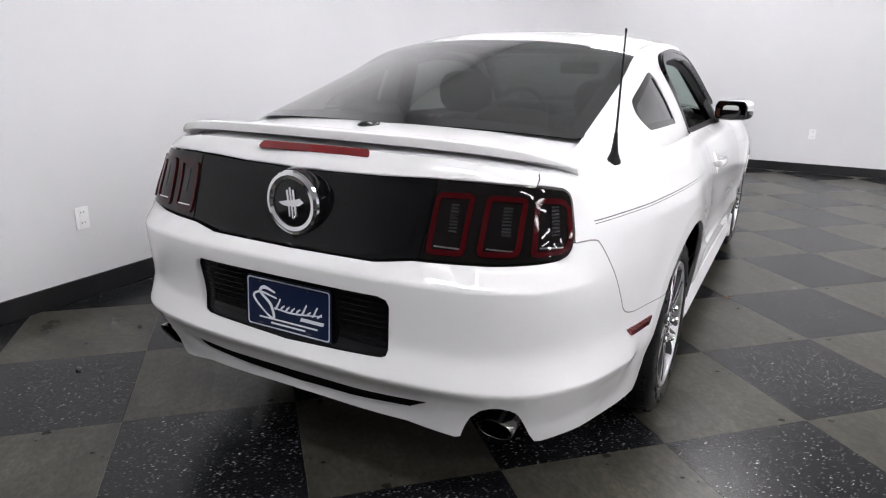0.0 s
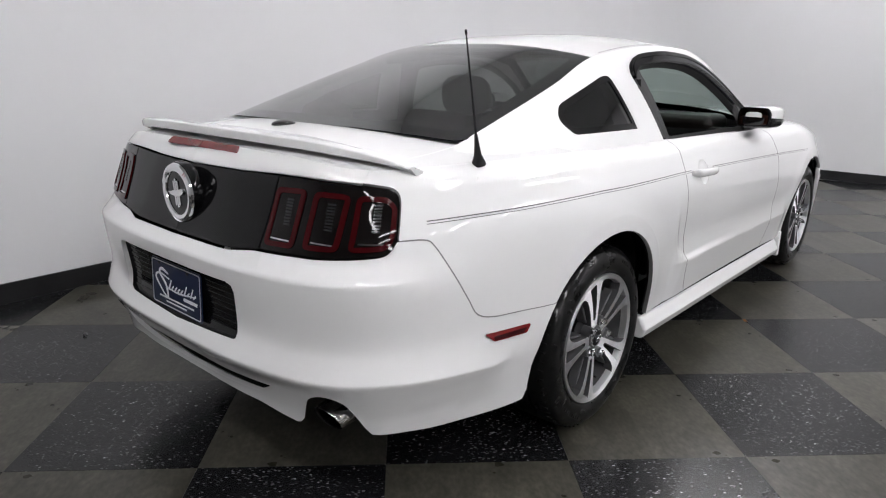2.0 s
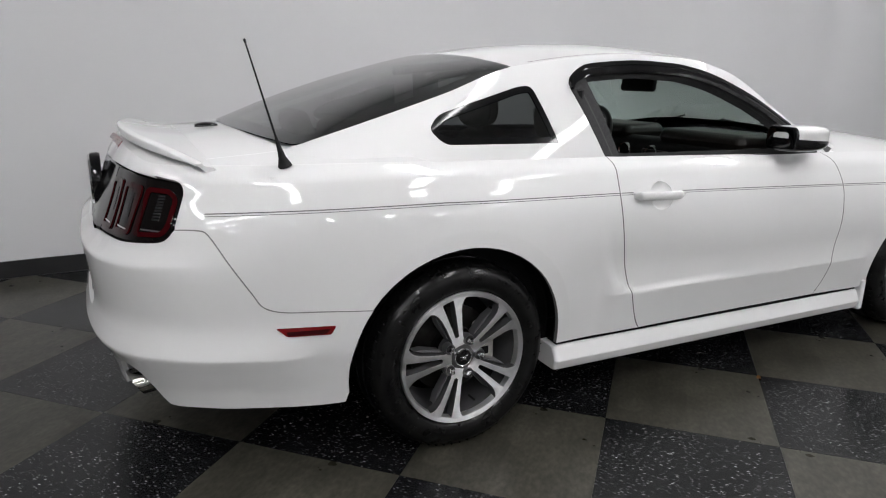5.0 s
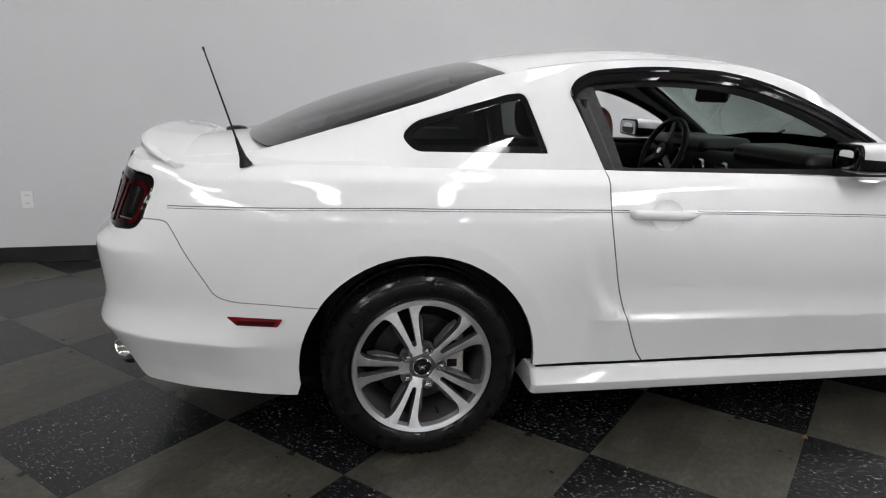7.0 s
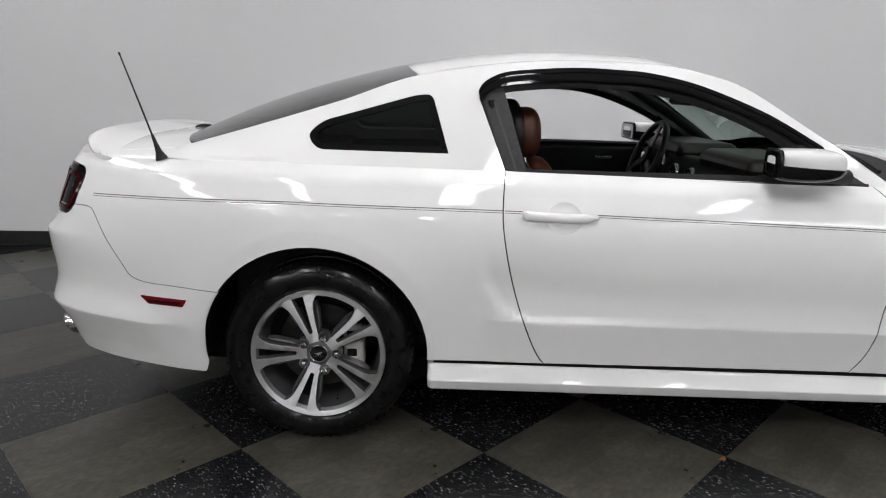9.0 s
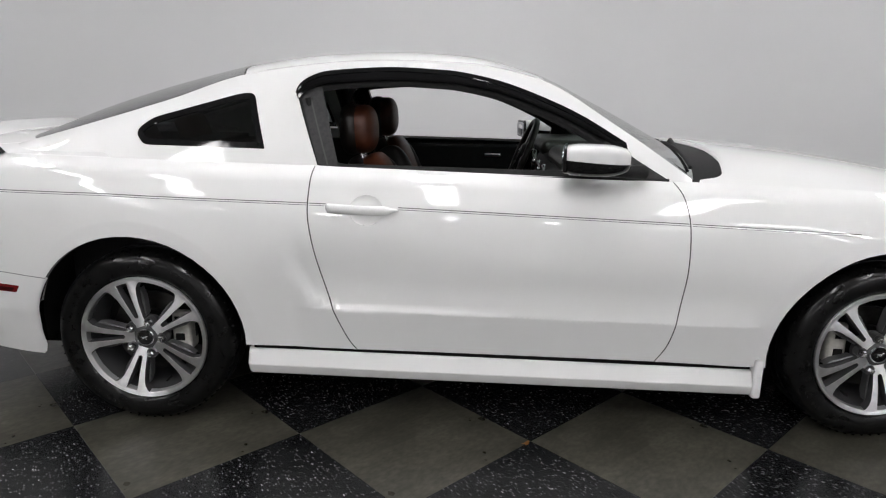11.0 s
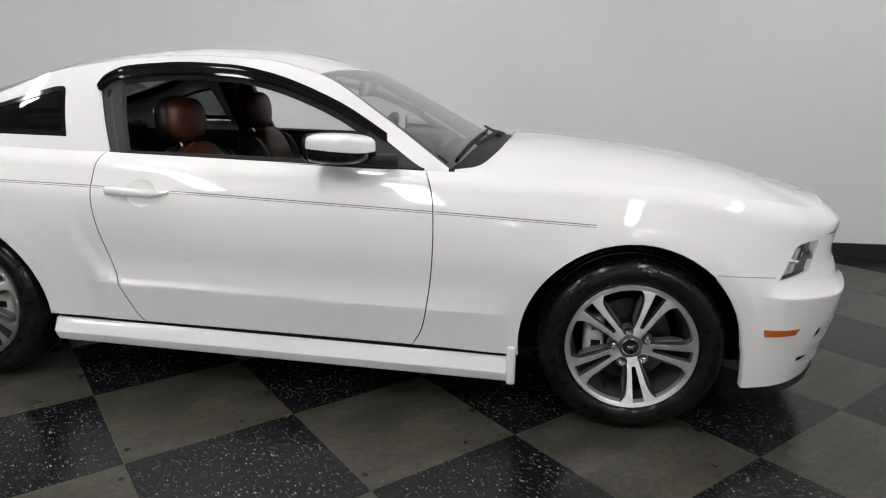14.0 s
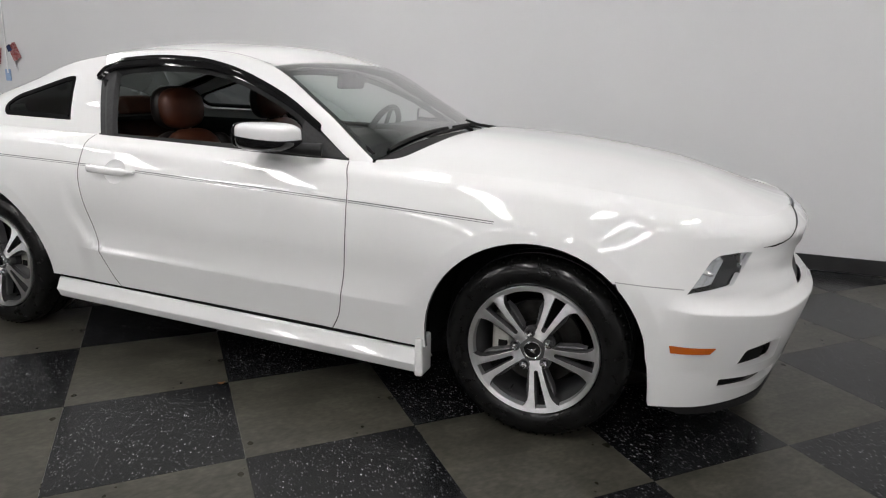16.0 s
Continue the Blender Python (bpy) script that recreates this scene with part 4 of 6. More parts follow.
def spoiler():
    """A low blade along the rear edge of the boot lid, wrapping down at its ends."""
    rows, ys = [], np.linspace(-0.708, 0.708, 61)
    for y in ys:
        a = min(abs(y) / 0.708, 1)
        rear = -0.965 + 0.085 * a ** 2 + 0.085 * a ** 6
        lead = -0.76 + 0.02 * a ** 4
        lead = max(lead, rear + 0.03)
        z = 1.085 - 0.020 * a ** 2 - 0.048 * a ** 7
        thick = 0.029 * (1 - 0.75 * a ** 8)
        base_z = float(top_z(np.array([lead]), np.array([y]))[0])
        sec = [(lead, base_z - 0.004), (lead - 0.010, base_z + 0.0015), (rear * 0.6 + lead * 0.4, base_z * 0.55 + z * 0.45), (rear + 0.02, z), (rear + 0.003, z - 0.003), (rear, z - 0.008), (rear + 0.002, z - thick), (rear + 0.010, z - thick - 0.003),
               (rear * 0.5 + lead * 0.5, min(z - thick, base_z) - 0.012), (lead, base_z - 0.02)]
        rows.append([(x, y, zz) for x, zz in sec])
    bm = bmesh.new()
    grid = [[bm.verts.new(p) for p in r] for r in rows]
    n = len(rows[0])
    for r0, r1 in zip(grid, grid[1:]):
        for i in range(n):
            bm.faces.new((r0[i], r0[(i + 1) % n], r1[(i + 1) % n], r1[i]))
    bm.faces.new(grid[0])
    bm.faces.new(grid[-1])
    bmesh.ops.recalc_face_normals(bm, faces=bm.faces[:])
    return bm


part("spoiler", spoiler(), PAINT, boot_lid, "white lip spoiler on the boot lid", 50)
# reversing camera bump on the boot lid
bm = bmesh.new()
bmesh.ops.create_uvsphere(bm, u_segments=20, v_segments=12, radius=1)
bmesh.ops.scale(bm, vec=(0.045, 0.032, 0.015), verts=bm.verts)
part("lid_cap", bm, GLOSS_BLACK, boot_lid, "small black cap on the boot lid", m=pose(-0.655, 0.02, 1.066))

# badge on the tail panel
BX = float(side(np.array([U_REAR]), np.array([0.889]))[0, 0])
badge = part("badge", lathe([(0.0, 0.0), (0.083, 0.0), (0.086, 0.012), (0.084, 0.04), (0.066, 0.046), (0.0, 0.046)], 56), GLOSS_BLACK, car, "round chrome-ringed badge on the tail panel")
badge.matrix_basis = pose(BX + 0.008, -0.010, 0.889, 0, -6, -90) @ pose(0, 0, 0, 0, 0, 180) @ Matrix.Diagonal((1.10, 0.78, 1.10, 1))
part("chrome_ring", lathe([(0.058, 0.044), (0.060, 0.051), (0.070, 0.054), (0.079, 0.050), (0.082, 0.042), (0.078, 0.036)], 56), CHROME, badge, "chrome ring")
for dx in (-0.0095, 0.0, 0.0095):
    part("emblem_bar", box(0.0075, 0.005, 0.080 - abs(dx) * 1.2, (dx, 0.0485, 0), 0.0015), CHROME, badge)
part("emblem_shape", prism([(-0.040, 0.002), (-0.030, 0.012), (-0.014, 0.009), (0.012, 0.008), (0.040, 0.004), (0.026, -0.004), (0.010, -0.007), (-0.010, -0.008), (-0.026, -0.006)], 0.006, 0.002), CHROME, badge, m=pose(0, 0.052, 0, 90, 0, 0) @ pose(0, 0, -0.002, 0, 0, 0))

# number plate
PX = float(side(np.array([U_REAR]), np.array([0.60]))[0, 0])
plate = part("number_plate", prism(rounded([(-0.152, -0.076), (0.152, -0.076), (0.152, 0.076), (-0.152, 0.076)], 0.012), 0.003), PLATE_BLUE, car, "navy dealer plate with white script shapes")
plate.matrix_basis = pose(PX + 0.008, -0.004, 0.594, 90, 0, -90) @ pose(0, 0, 0, -3, 0, 0)
def plate_ring(w, h, r, t):
    bm = bmesh.new()
    outer, inner = rounded([(-w, -h), (w, -h), (w, h), (-w, h)], r), rounded([(-w + t, -h + t), (w - t, -h + t), (w - t, h - t), (-w + t, h - t)], r - t * 0.5)
    vo, vi = [bm.verts.new((*p, 0.0045)) for p in outer], [bm.verts.new((*p, 0.0045)) for p in inner]
    for i in range(len(vo)):
        j = (i + 1) % len(vo)
        bm.faces.new((vo[i], vo[j], vi[j], vi[i]))
    bmesh.ops.solidify(bm, geom=bm.faces[:], thickness=0.002)
    bmesh.ops.recalc_face_normals(bm, faces=bm.faces[:])
    return bm
part("border", plate_ring(0.148, 0.072, 0.011, 0.004), PLATE_WHITE, plate)


def stroke(points, widths, z=0.0045):
    """A brush stroke of changing width on a plate."""
    p = smooth_curve(points, 6)
    w = np.interp(np.linspace(0, 1, len(p)), np.linspace(0, 1, len(widths)), widths)
    d = np.gradient(p, axis=0)
    d /= np.linalg.norm(d, axis=1, keepdims=True)
    n = np.stack([-d[:, 1], d[:, 0]], 1)
    bm = bmesh.new()
    a = [bm.verts.new((*(q + m * v / 2), z)) for q, m, v in zip(p, n, w)]
    b = [bm.verts.new((*(q - m * v / 2), z)) for q, m, v in zip(p, n, w)]
    for i in range(len(p) - 1):
        bm.faces.new((a[i], a[i + 1], b[i + 1], b[i]))
    bmesh.ops.recalc_face_normals(bm, faces=bm.faces[:])
    bmesh.ops.solidify(bm, geom=bm.faces[:], thickness=0.0015)
    return bm


part("script_swash", stroke([(-0.045, 0.036), (-0.085, 0.046), (-0.10, 0.030), (-0.062, -0.002), (-0.052, -0.042), (-0.085, -0.026), (-0.125, 0.012), (-0.10, 0.030), (-0.04, 0.020)], [0.004, 0.010, 0.007, 0.009, 0.008, 0.005, 0.007, 0.006, 0.004]), PLATE_WHITE, plate)
xs_ = np.linspace(-0.045, 0.105, 9)
for k, x in enumerate(xs_):
    tall = 0.034 if k in (0, 5, 7) else 0.017
    part("script_stroke", stroke([(x, -0.014 + 0.0006 * k), (x + 0.006, -0.004), (x + 0.010 + tall * 0.25, -0.014 + tall)], [0.0045, 0.006, 0.004]), PLATE_WHITE, plate)
part("script_line", stroke([(-0.05, -0.010), (0.02, -0.0135), (0.12, -0.002)], [0.003, 0.005, 0.003]), PLATE_WHITE, plate)
part("word_bar", prism([(0.045, -0.030), (0.125, -0.030), (0.128, -0.020), (0.048, -0.020)], 0.0015), PLATE_WHITE, plate, m=pose(0, 0, 0.003))
for w_, z_ in ((0.105, -0.044), (0.062, -0.056)):
    part("text_bar", box(2 * w_, 0.0045, 0.0015, (0.0, z_, 0.0038)), PLATE_WHITE, plate)
for x, z_ in ((-0.10, 0.062), (0.075, 0.062), (-0.10, -0.063), (0.075, -0.063)):
    part("bolt" if z_ > 0 else "bolt_slot", lathe([(0, 0.004), (0.004, 0.004), (0.005, 0)], 12, "Z") if z_ > 0 else box(0.016, 0.006, 0.001, (0, 0, 0.0005), 0.0), STEEL if z_ > 0 else SEAM, plate, m=pose(x, z_, 0.0035))

# exhaust tips: a rolled, slash-cut end on a short pipe
def exhaust_tip():
    bm = lathe([(0.038, 0.0), (0.040, 0.16), (0.043, 0.245), (0.0445, 0.252), (0.0485, 0.253), (0.050, 0.246), (0.0495, 0.16), (0.046, 0.05), (0.044, 0.0)], 40, "X")
    for v in bm.verts:
        v.co.z *= 0.86
        if v.co.x > 0.1:
            v.co.x += 0.42 * v.co.z * (v.co.x - 0.1) / 0.15
    return bm


for s_ in (-1, 1):
    ex = part("exhaust_tip", exhaust_tip(), TIP_STEEL, car, "polished steel exhaust tip with a slanted end", m=pose(0, 0, 0, 0, 0, 180))
    ex.matrix_basis = pose(-0.757, s_ * 0.590, 0.374, 0, -7, -s_ * 4)
    part("bore", lathe([(0, 0.12), (0.036, 0.12), (0.036, 0.22)], 24, "X"), UNDER, ex, m=pose(0, 0, 0, 0, 0, 180))

# front bumper: lamps, vents, grille
HEADLAMP = rounded([(3.216, 0.599), (3.298, 0.710), (3.330, 0.722), (3.401, 0.726), (3.482, 0.725), (3.394, 0.622)], [0.003, 0.012, 0.012, 0.01, 0.006, 0.006])
FOG_VENT = rounded([(3.66, 0.412), (3.572, 0.406), (3.470, 0.393), (3.432, 0.320), (3.66, 0.326)], 0.01)
LOW_VENT = rounded([(3.378, 0.291), (3.513, 0.280), (3.71, 0.278), (3.71, 0.236), (3.565, 0.228), (3.370, 0.248)], 0.006)
GRILLE = [(U_FRONT, 0.700), (FY(0.30), 0.702), (FY(0.40), 0.690), (FY(0.42), 0.62), (FY(0.40), 0.555), (U_FRONT, 0.545)]
nose = (along(0, UX(3.127), U_FRONT, 24, 0.008) + [(U_FRONT, 0.540), (FY(0.40), 0.550), (FY(0.425), 0.62), (FY(0.405), 0.697), (FY(0.30), 0.708), (U_FRONT, 0.706), (U_FRONT, 0.722), (FY(0.3), 0.724), (FY(0.45), 0.732), (3.562, 0.735), (3.40, 0.738), (UX(3.25), 0.728)]
        + FENDER_FRONT[::-1][1:] + arch(1, a_fend, 5, 12)[1:] + [(UX(3.114), 0.33), (UX(3.121), 0.27)])
front_bumper = panel("front_bumper", nose, side, PAINT, car, "", holes=[HEADLAMP, FOG_VENT, LOW_VENT], sides=2, joined=True, gap=0, lip=0.025, step=0.025, creases=CREASES)[0]
panel("grille", GRILLE, side, UNDER, front_bumper, "black grille opening", sides=2, joined=True, gap=0, push=-0.05, lip=0)
for k in range(8):
    z = 0.560 + 0.018 * k
    panel("grille_bar", [(U_FRONT, z), (FY(0.41), z), (FY(0.41), z + 0.005), (U_FRONT, z + 0.005)], side, TRIM_BLACK, front_bumper, sides=2, joined=True, gap=0, push=-0.028, lip=0.012, step=0.05)
FACET = material("bright_reflector", (0.88, 0.88, 0.89), 0.16, 0.9)
grow = lambda poly, g: shrink(poly, -g)
# the fender joint's shade, painted as a pale grey strip on the surface
panel("fender_seam", FENDER_SEAM, side, SHUT_PALE, front_bumper, "thin grey strip for the shade in a shut line", sides=2, gap=0, push=0.0006, lip=0)
for mirrored in (False, True):
    lampf = panel("headlamp", grow(HEADLAMP, 0.012), side, UNDER, car, "headlamp with clear lens and chrome reflector", gap=0, push=-0.055, lip=0)[0]
    panel("lens", HEADLAMP, side, GLASS_CLEAR, lampf, "clear lens", gap=0.001, push=-0.004, lip=0)
    panel("reflector", rounded([(3.236, 0.612), (3.304, 0.703), (3.325, 0.714), (3.362, 0.717), (3.338, 0.632)], 0.012), side, CHROME, lampf, "chrome reflector", gap=0, push=-0.030, lip=0.02)
    for k in range(4):
        a = 3.248 + 0.019 * k
        panel("facet", [(a - 0.006, 0.618 + 0.003 * k), (a + 0.011, 0.621 + 0.003 * k), (a + 0.058, 0.698 + 0.004 * min(k, 2)), (a + 0.042, 0.688 + 0.005 * min(k, 2))], side, FACET, lampf, gap=0, push=-0.016 - 0.004 * (k % 2), lip=0.012, step=0.02)
    part("bulb", lathe([(0.0, -0.012), (0.006, -0.010), (0.009, 0.0), (0.009, 0.02)], 14, "X"), FACET, lampf, m=pose(3.268, -0.800, 0.668, 0, 0, 140))
    panel("lamp_trim", rounded([(3.322, 0.624), (3.340, 0.668), (3.418, 0.672), (3.378, 0.628)], 0.006), side, GREY_TRIM, lampf, gap=0, push=-0.018, lip=0.01)
    bm = lathe([(0.0, -0.02), (0.035, -0.02), (0.045, 0.0), (0.048, 0.012), (0.042, 0.014)], 32, "X")
    part("projector", bm, CHROME, lampf, "round projector bowl", m=pose(3.365, -0.655, 0.675, 0, 0, -20))
    for nm, out_, push_ in (("fog_vent", FOG_VENT, -0.05), ("low_vent", LOW_VENT, -0.04)):
        v = panel(nm, grow(out_, 0.01), side, UNDER, front_bumper, "black air vent", gap=0, push=push_, lip=0)[0]
        if mirrored:
            v.scale = (1, -1, 1)
    am = panel("front_side_marker", rounded([(3.176, 0.430), (3.336, 0.420), (3.316, 0.399), (3.182, 0.403)], 0.004), side, AMBER, front_bumper, "amber side marker lens", gap=0, push=0.0035, lip=0.012, step=0.02)[0]
    am2 = panel("marker_surround", rounded([(3.170, 0.436), (3.395, 0.421), (3.365, 0.386), (3.176, 0.394)], 0.006), side, PAINT, front_bumper, gap=0, push=0.0015, lip=0.005, step=0.02)[0]
    if mirrored:
        lampf.scale = am.scale = am2.scale = (1, -1, 1)
# black lip under the front bumper
panel("chin_lip", along(0, UX(3.16), U_FRONT, 20, 0.010) + [(U_FRONT, 0.132), (FY(0.5), 0.138), (UX(3.24), 0.168)], side, TRIM_BLACK, front_bumper, "black chin lip", sides=2, joined=True, gap=0, push=0.006, lip=0.04)

# hood and cowl
HOOD_SHUT = curve([(3.590, 0.7385), (3.660, 0.749), (3.735, 0.772), (3.842, 0.797), (3.955, 0.815)], 4)
hood_nose = HOOD_SHUT[::-1] + [(3.562, 0.7365), (3.40, 0.7395), (UX(3.25), 0.730), (UX(3.20), 0.80)] + along(TOP_LINE, UX(3.20), 3.965, 30)
brow = [(U_FRONT, 0.723), (FY(0.3), 0.725), (FY(0.45), 0.733)] + [(u + 0.004, z - 0.006) for u, z in HOOD_SHUT] + along(TOP_LINE, 3.966, U_FRONT, 12, -0.005)
HOOD_REAR = curve([(2.045, 0.752), (2.137, 0.705), (2.19, 0.55), (2.212, 0.40), (2.228, 0.2), (2.232, 0)], 5)
hood = HOOD_REAR[::-1] + [tuple(p) for p in fan_edge(np.linspace(UX(2.05), U_FRONT, 50))]
hood_ob = panel("hood", hood, top, PAINT, car, "", sides=2, joined=True, gap=0, out=-1)[0]
panel("hood_nose", hood_nose, side, PAINT, hood_ob, sides=2, gap=0)
panel("nose_brow", brow, side, PAINT, front_bumper, sides=2, joined=True, gap=0)
# a black sheet added behind the gap, so that it looks shaded
panel("hood_gap", [(3.605, 0.735), (U_FRONT, 0.74)] + along(TOP_LINE, U_FRONT, 3.605, 14, 0.004), side, UNDER, front_bumper, sides=2, joined=True, gap=0, push=-0.014, lip=0)
HOOD_LINE = HOOD_SHUT + along(TOP_LINE, 3.967, U_FRONT, 14, -0.004)
# a black wedge on the surface paints the shade under the hood corner
panel("hood_gap_end", [(3.520, 0.7345), (3.590, 0.7325), (3.630, 0.7400), (3.618, 0.7435), (3.590, 0.7385)], side, UNDER, hood_ob, "black patch for the shade under the hood corner", sides=2, gap=0, push=0.001, lip=0, step=0.02)
# a dark strip on the skin stands in for shade along the hood gap
panel("hood_seam", HOOD_LINE + [(u + 0.0035, z - 0.0055) for u, z in HOOD_LINE[::-1]], side, SEAM, hood_ob, "thin dark strip for the shade in the hood gap", sides=2, gap=0, push=0.0008, lip=0)
cowl = panel("cowl", HOOD_REAR[::-1] + [(2.02, 0.745), (2.06, 0.55), (2.085, 0.25), (2.09, 0)], lambda x, y: top(x, y) - np.array([0, 0, 0.018]), TRIM_BLACK, car, "black plastic cowl below the windscreen", sides=2, joined=True, gap=0, out=-1, lip=0)[0]
for k, (bx, by, tx, ty) in enumerate(((2.16, 0.02, 2.045, -0.64), (2.16, 0.60, 2.065, -0.02))):
    z0 = float(top_z(np.array([bx]), np.array([by]))[0])
    zt = float(cab_top(np.array([tx]), np.array([abs(ty)]))[0, 2])
    arm = part("wiper", tube([(bx, by, z0 - 0.012), (bx - 0.01, by - 0.05, z0 + 0.008), (bx * 0.45 + tx * 0.55, by * 0.5 + ty * 0.5, (z0 + zt) / 2 + 0.016), (tx + 0.012, ty + 0.20, zt + 0.018)], [0.012, 0.010, 0.007, 0.005], 8), TRIM_BLACK, car, "black wiper arm and blade")
    bl = []
    for f in np.linspace(-0.33, 0.20, 9):
        y = (by + ty) / 2 + f
        x = 2.028 + 0.062 * (1 - (y / 0.74) ** 2)
        bl.append((x, y, float(cab_top(np.array([x]), np.array([abs(y)]))[0, 2]) + 0.010))
    part("blade", tube(bl, 0.0075, 6), TRIM_BLACK, arm)

# ---- cabin ----
rail = lambda x0, x1, n=16, dz=0.0: [(float(x), float(RAIL_Z(x)) + dz) for x in np.linspace(x0, x1, n)]
base = lambda x0, x1, n=16, dz=0.0: [(float(x), float(BASE_Z(x)) + dz) for x in np.linspace(x0, x1, n)]
plan_rail = lambda x0, x1, n=16: [(float(x), float(RAIL_Y(x))) for x in np.linspace(x0, x1, n)]
QUARTER_GLASS = rounded([(-0.052, 1.092), (-0.010, 1.043), (0.450, 1.036), (0.449, 1.044), (0.392, 1.238), (0.335, 1.234), (0.0, 1.140)], [0.028, 0.028, 0.03, 0.03, 0.045, 0.045, 0.06], 7)
VISOR_TOP = curve([(0.556, 1.243), (0.572, 1.268), (0.61, 1.292), (0.68, 1.312), (0.89, 1.327), (1.06, 1.322), (1.18, 1.311), (1.355, 1.270), (1.585, 1.178), (1.775, 1.068)])
DOOR_OPEN = [(0.648, 0.982)] + [(x, z - 0.014) for x, z in VISOR_TOP] + [(1.925, 0.950)]
OPEN_LOW = [(1.5, 0.952), (0.75, 0.963), (0.69, 0.972)]
sail = base(-0.60, 2.02, 40, -0.012) + rail(2.02, -0.60, 70)
cab_sides = panel("cabin_side", sail, cab_side, PAINT, car, "", holes=[QUARTER_GLASS, DOOR_OPEN + OPEN_LOW], sides=2, gap=0, step=0.025, lip=0.03)
qin = shrink(dense(QUARTER_GLASS, 0.02), 0.022)
for mirrored in (False, True):
    qw = panel("quarter_window", QUARTER_GLASS, cab_side, GLOSS_BLACK, car, "dark quarter window with gloss black border", holes=[qin], gap=0.001, step=0.02, push=-0.002, lip=0.008)[0]
    panel("pane", qin, cab_side, GLASS_DARK, qw, gap=0, step=0.03, push=-0.005, lip=0)
    if mirrored:
        qw.scale = (1, -1, 1)

def mirror_shell(upper):
    """The upper or lower part of the door mirror's rounded housing: blunt to the rear, drawn in towards its nose and raked outward."""
    bm = bmesh.new()
    bmesh.ops.create_uvsphere(bm, u_segments=48, v_segments=28, radius=1)
    for v in bm.verts:
        d = v.co
        r = sum(abs(c) ** 4.6 for c in d) ** (-1 / 4.6)
        x, y, z = d.x * r, d.y * r, d.z * r
        nose = max(0.0, x)
        y *= 1 - 0.22 * nose ** 2
        z *= (1 - 0.24 * nose ** 2) * (1 - 0.06 * max(0.0, -y))
        z = z * 0.95 + 0.05 * -y
        v.co = (x * 0.115, y * 0.088 + 0.020 * nose, z * 0.054)
    split = -0.006
    if not upper:
        bmesh.ops.bisect_plane(bm, geom=bm.verts[:] + bm.edges[:] + bm.faces[:], plane_co=(0, 0, split), plane_no=(0.06, 0, 1), clear_outer=True)
        bmesh.ops.scale(bm, vec=(1.02, 1.03, 1.16), verts=bm.verts)
    else:
        bmesh.ops.bisect_plane(bm, geom=bm.verts[:] + bm.edges[:] + bm.faces[:], plane_co=(0, 0, split), plane_no=(0.06, 0, 1), clear_inner=True)
    bmesh.ops.holes_fill(bm, edges=[e for e in bm.edges if e.is_boundary])
    bmesh.ops.recalc_face_normals(bm, faces=bm.faces[:])
    return bm


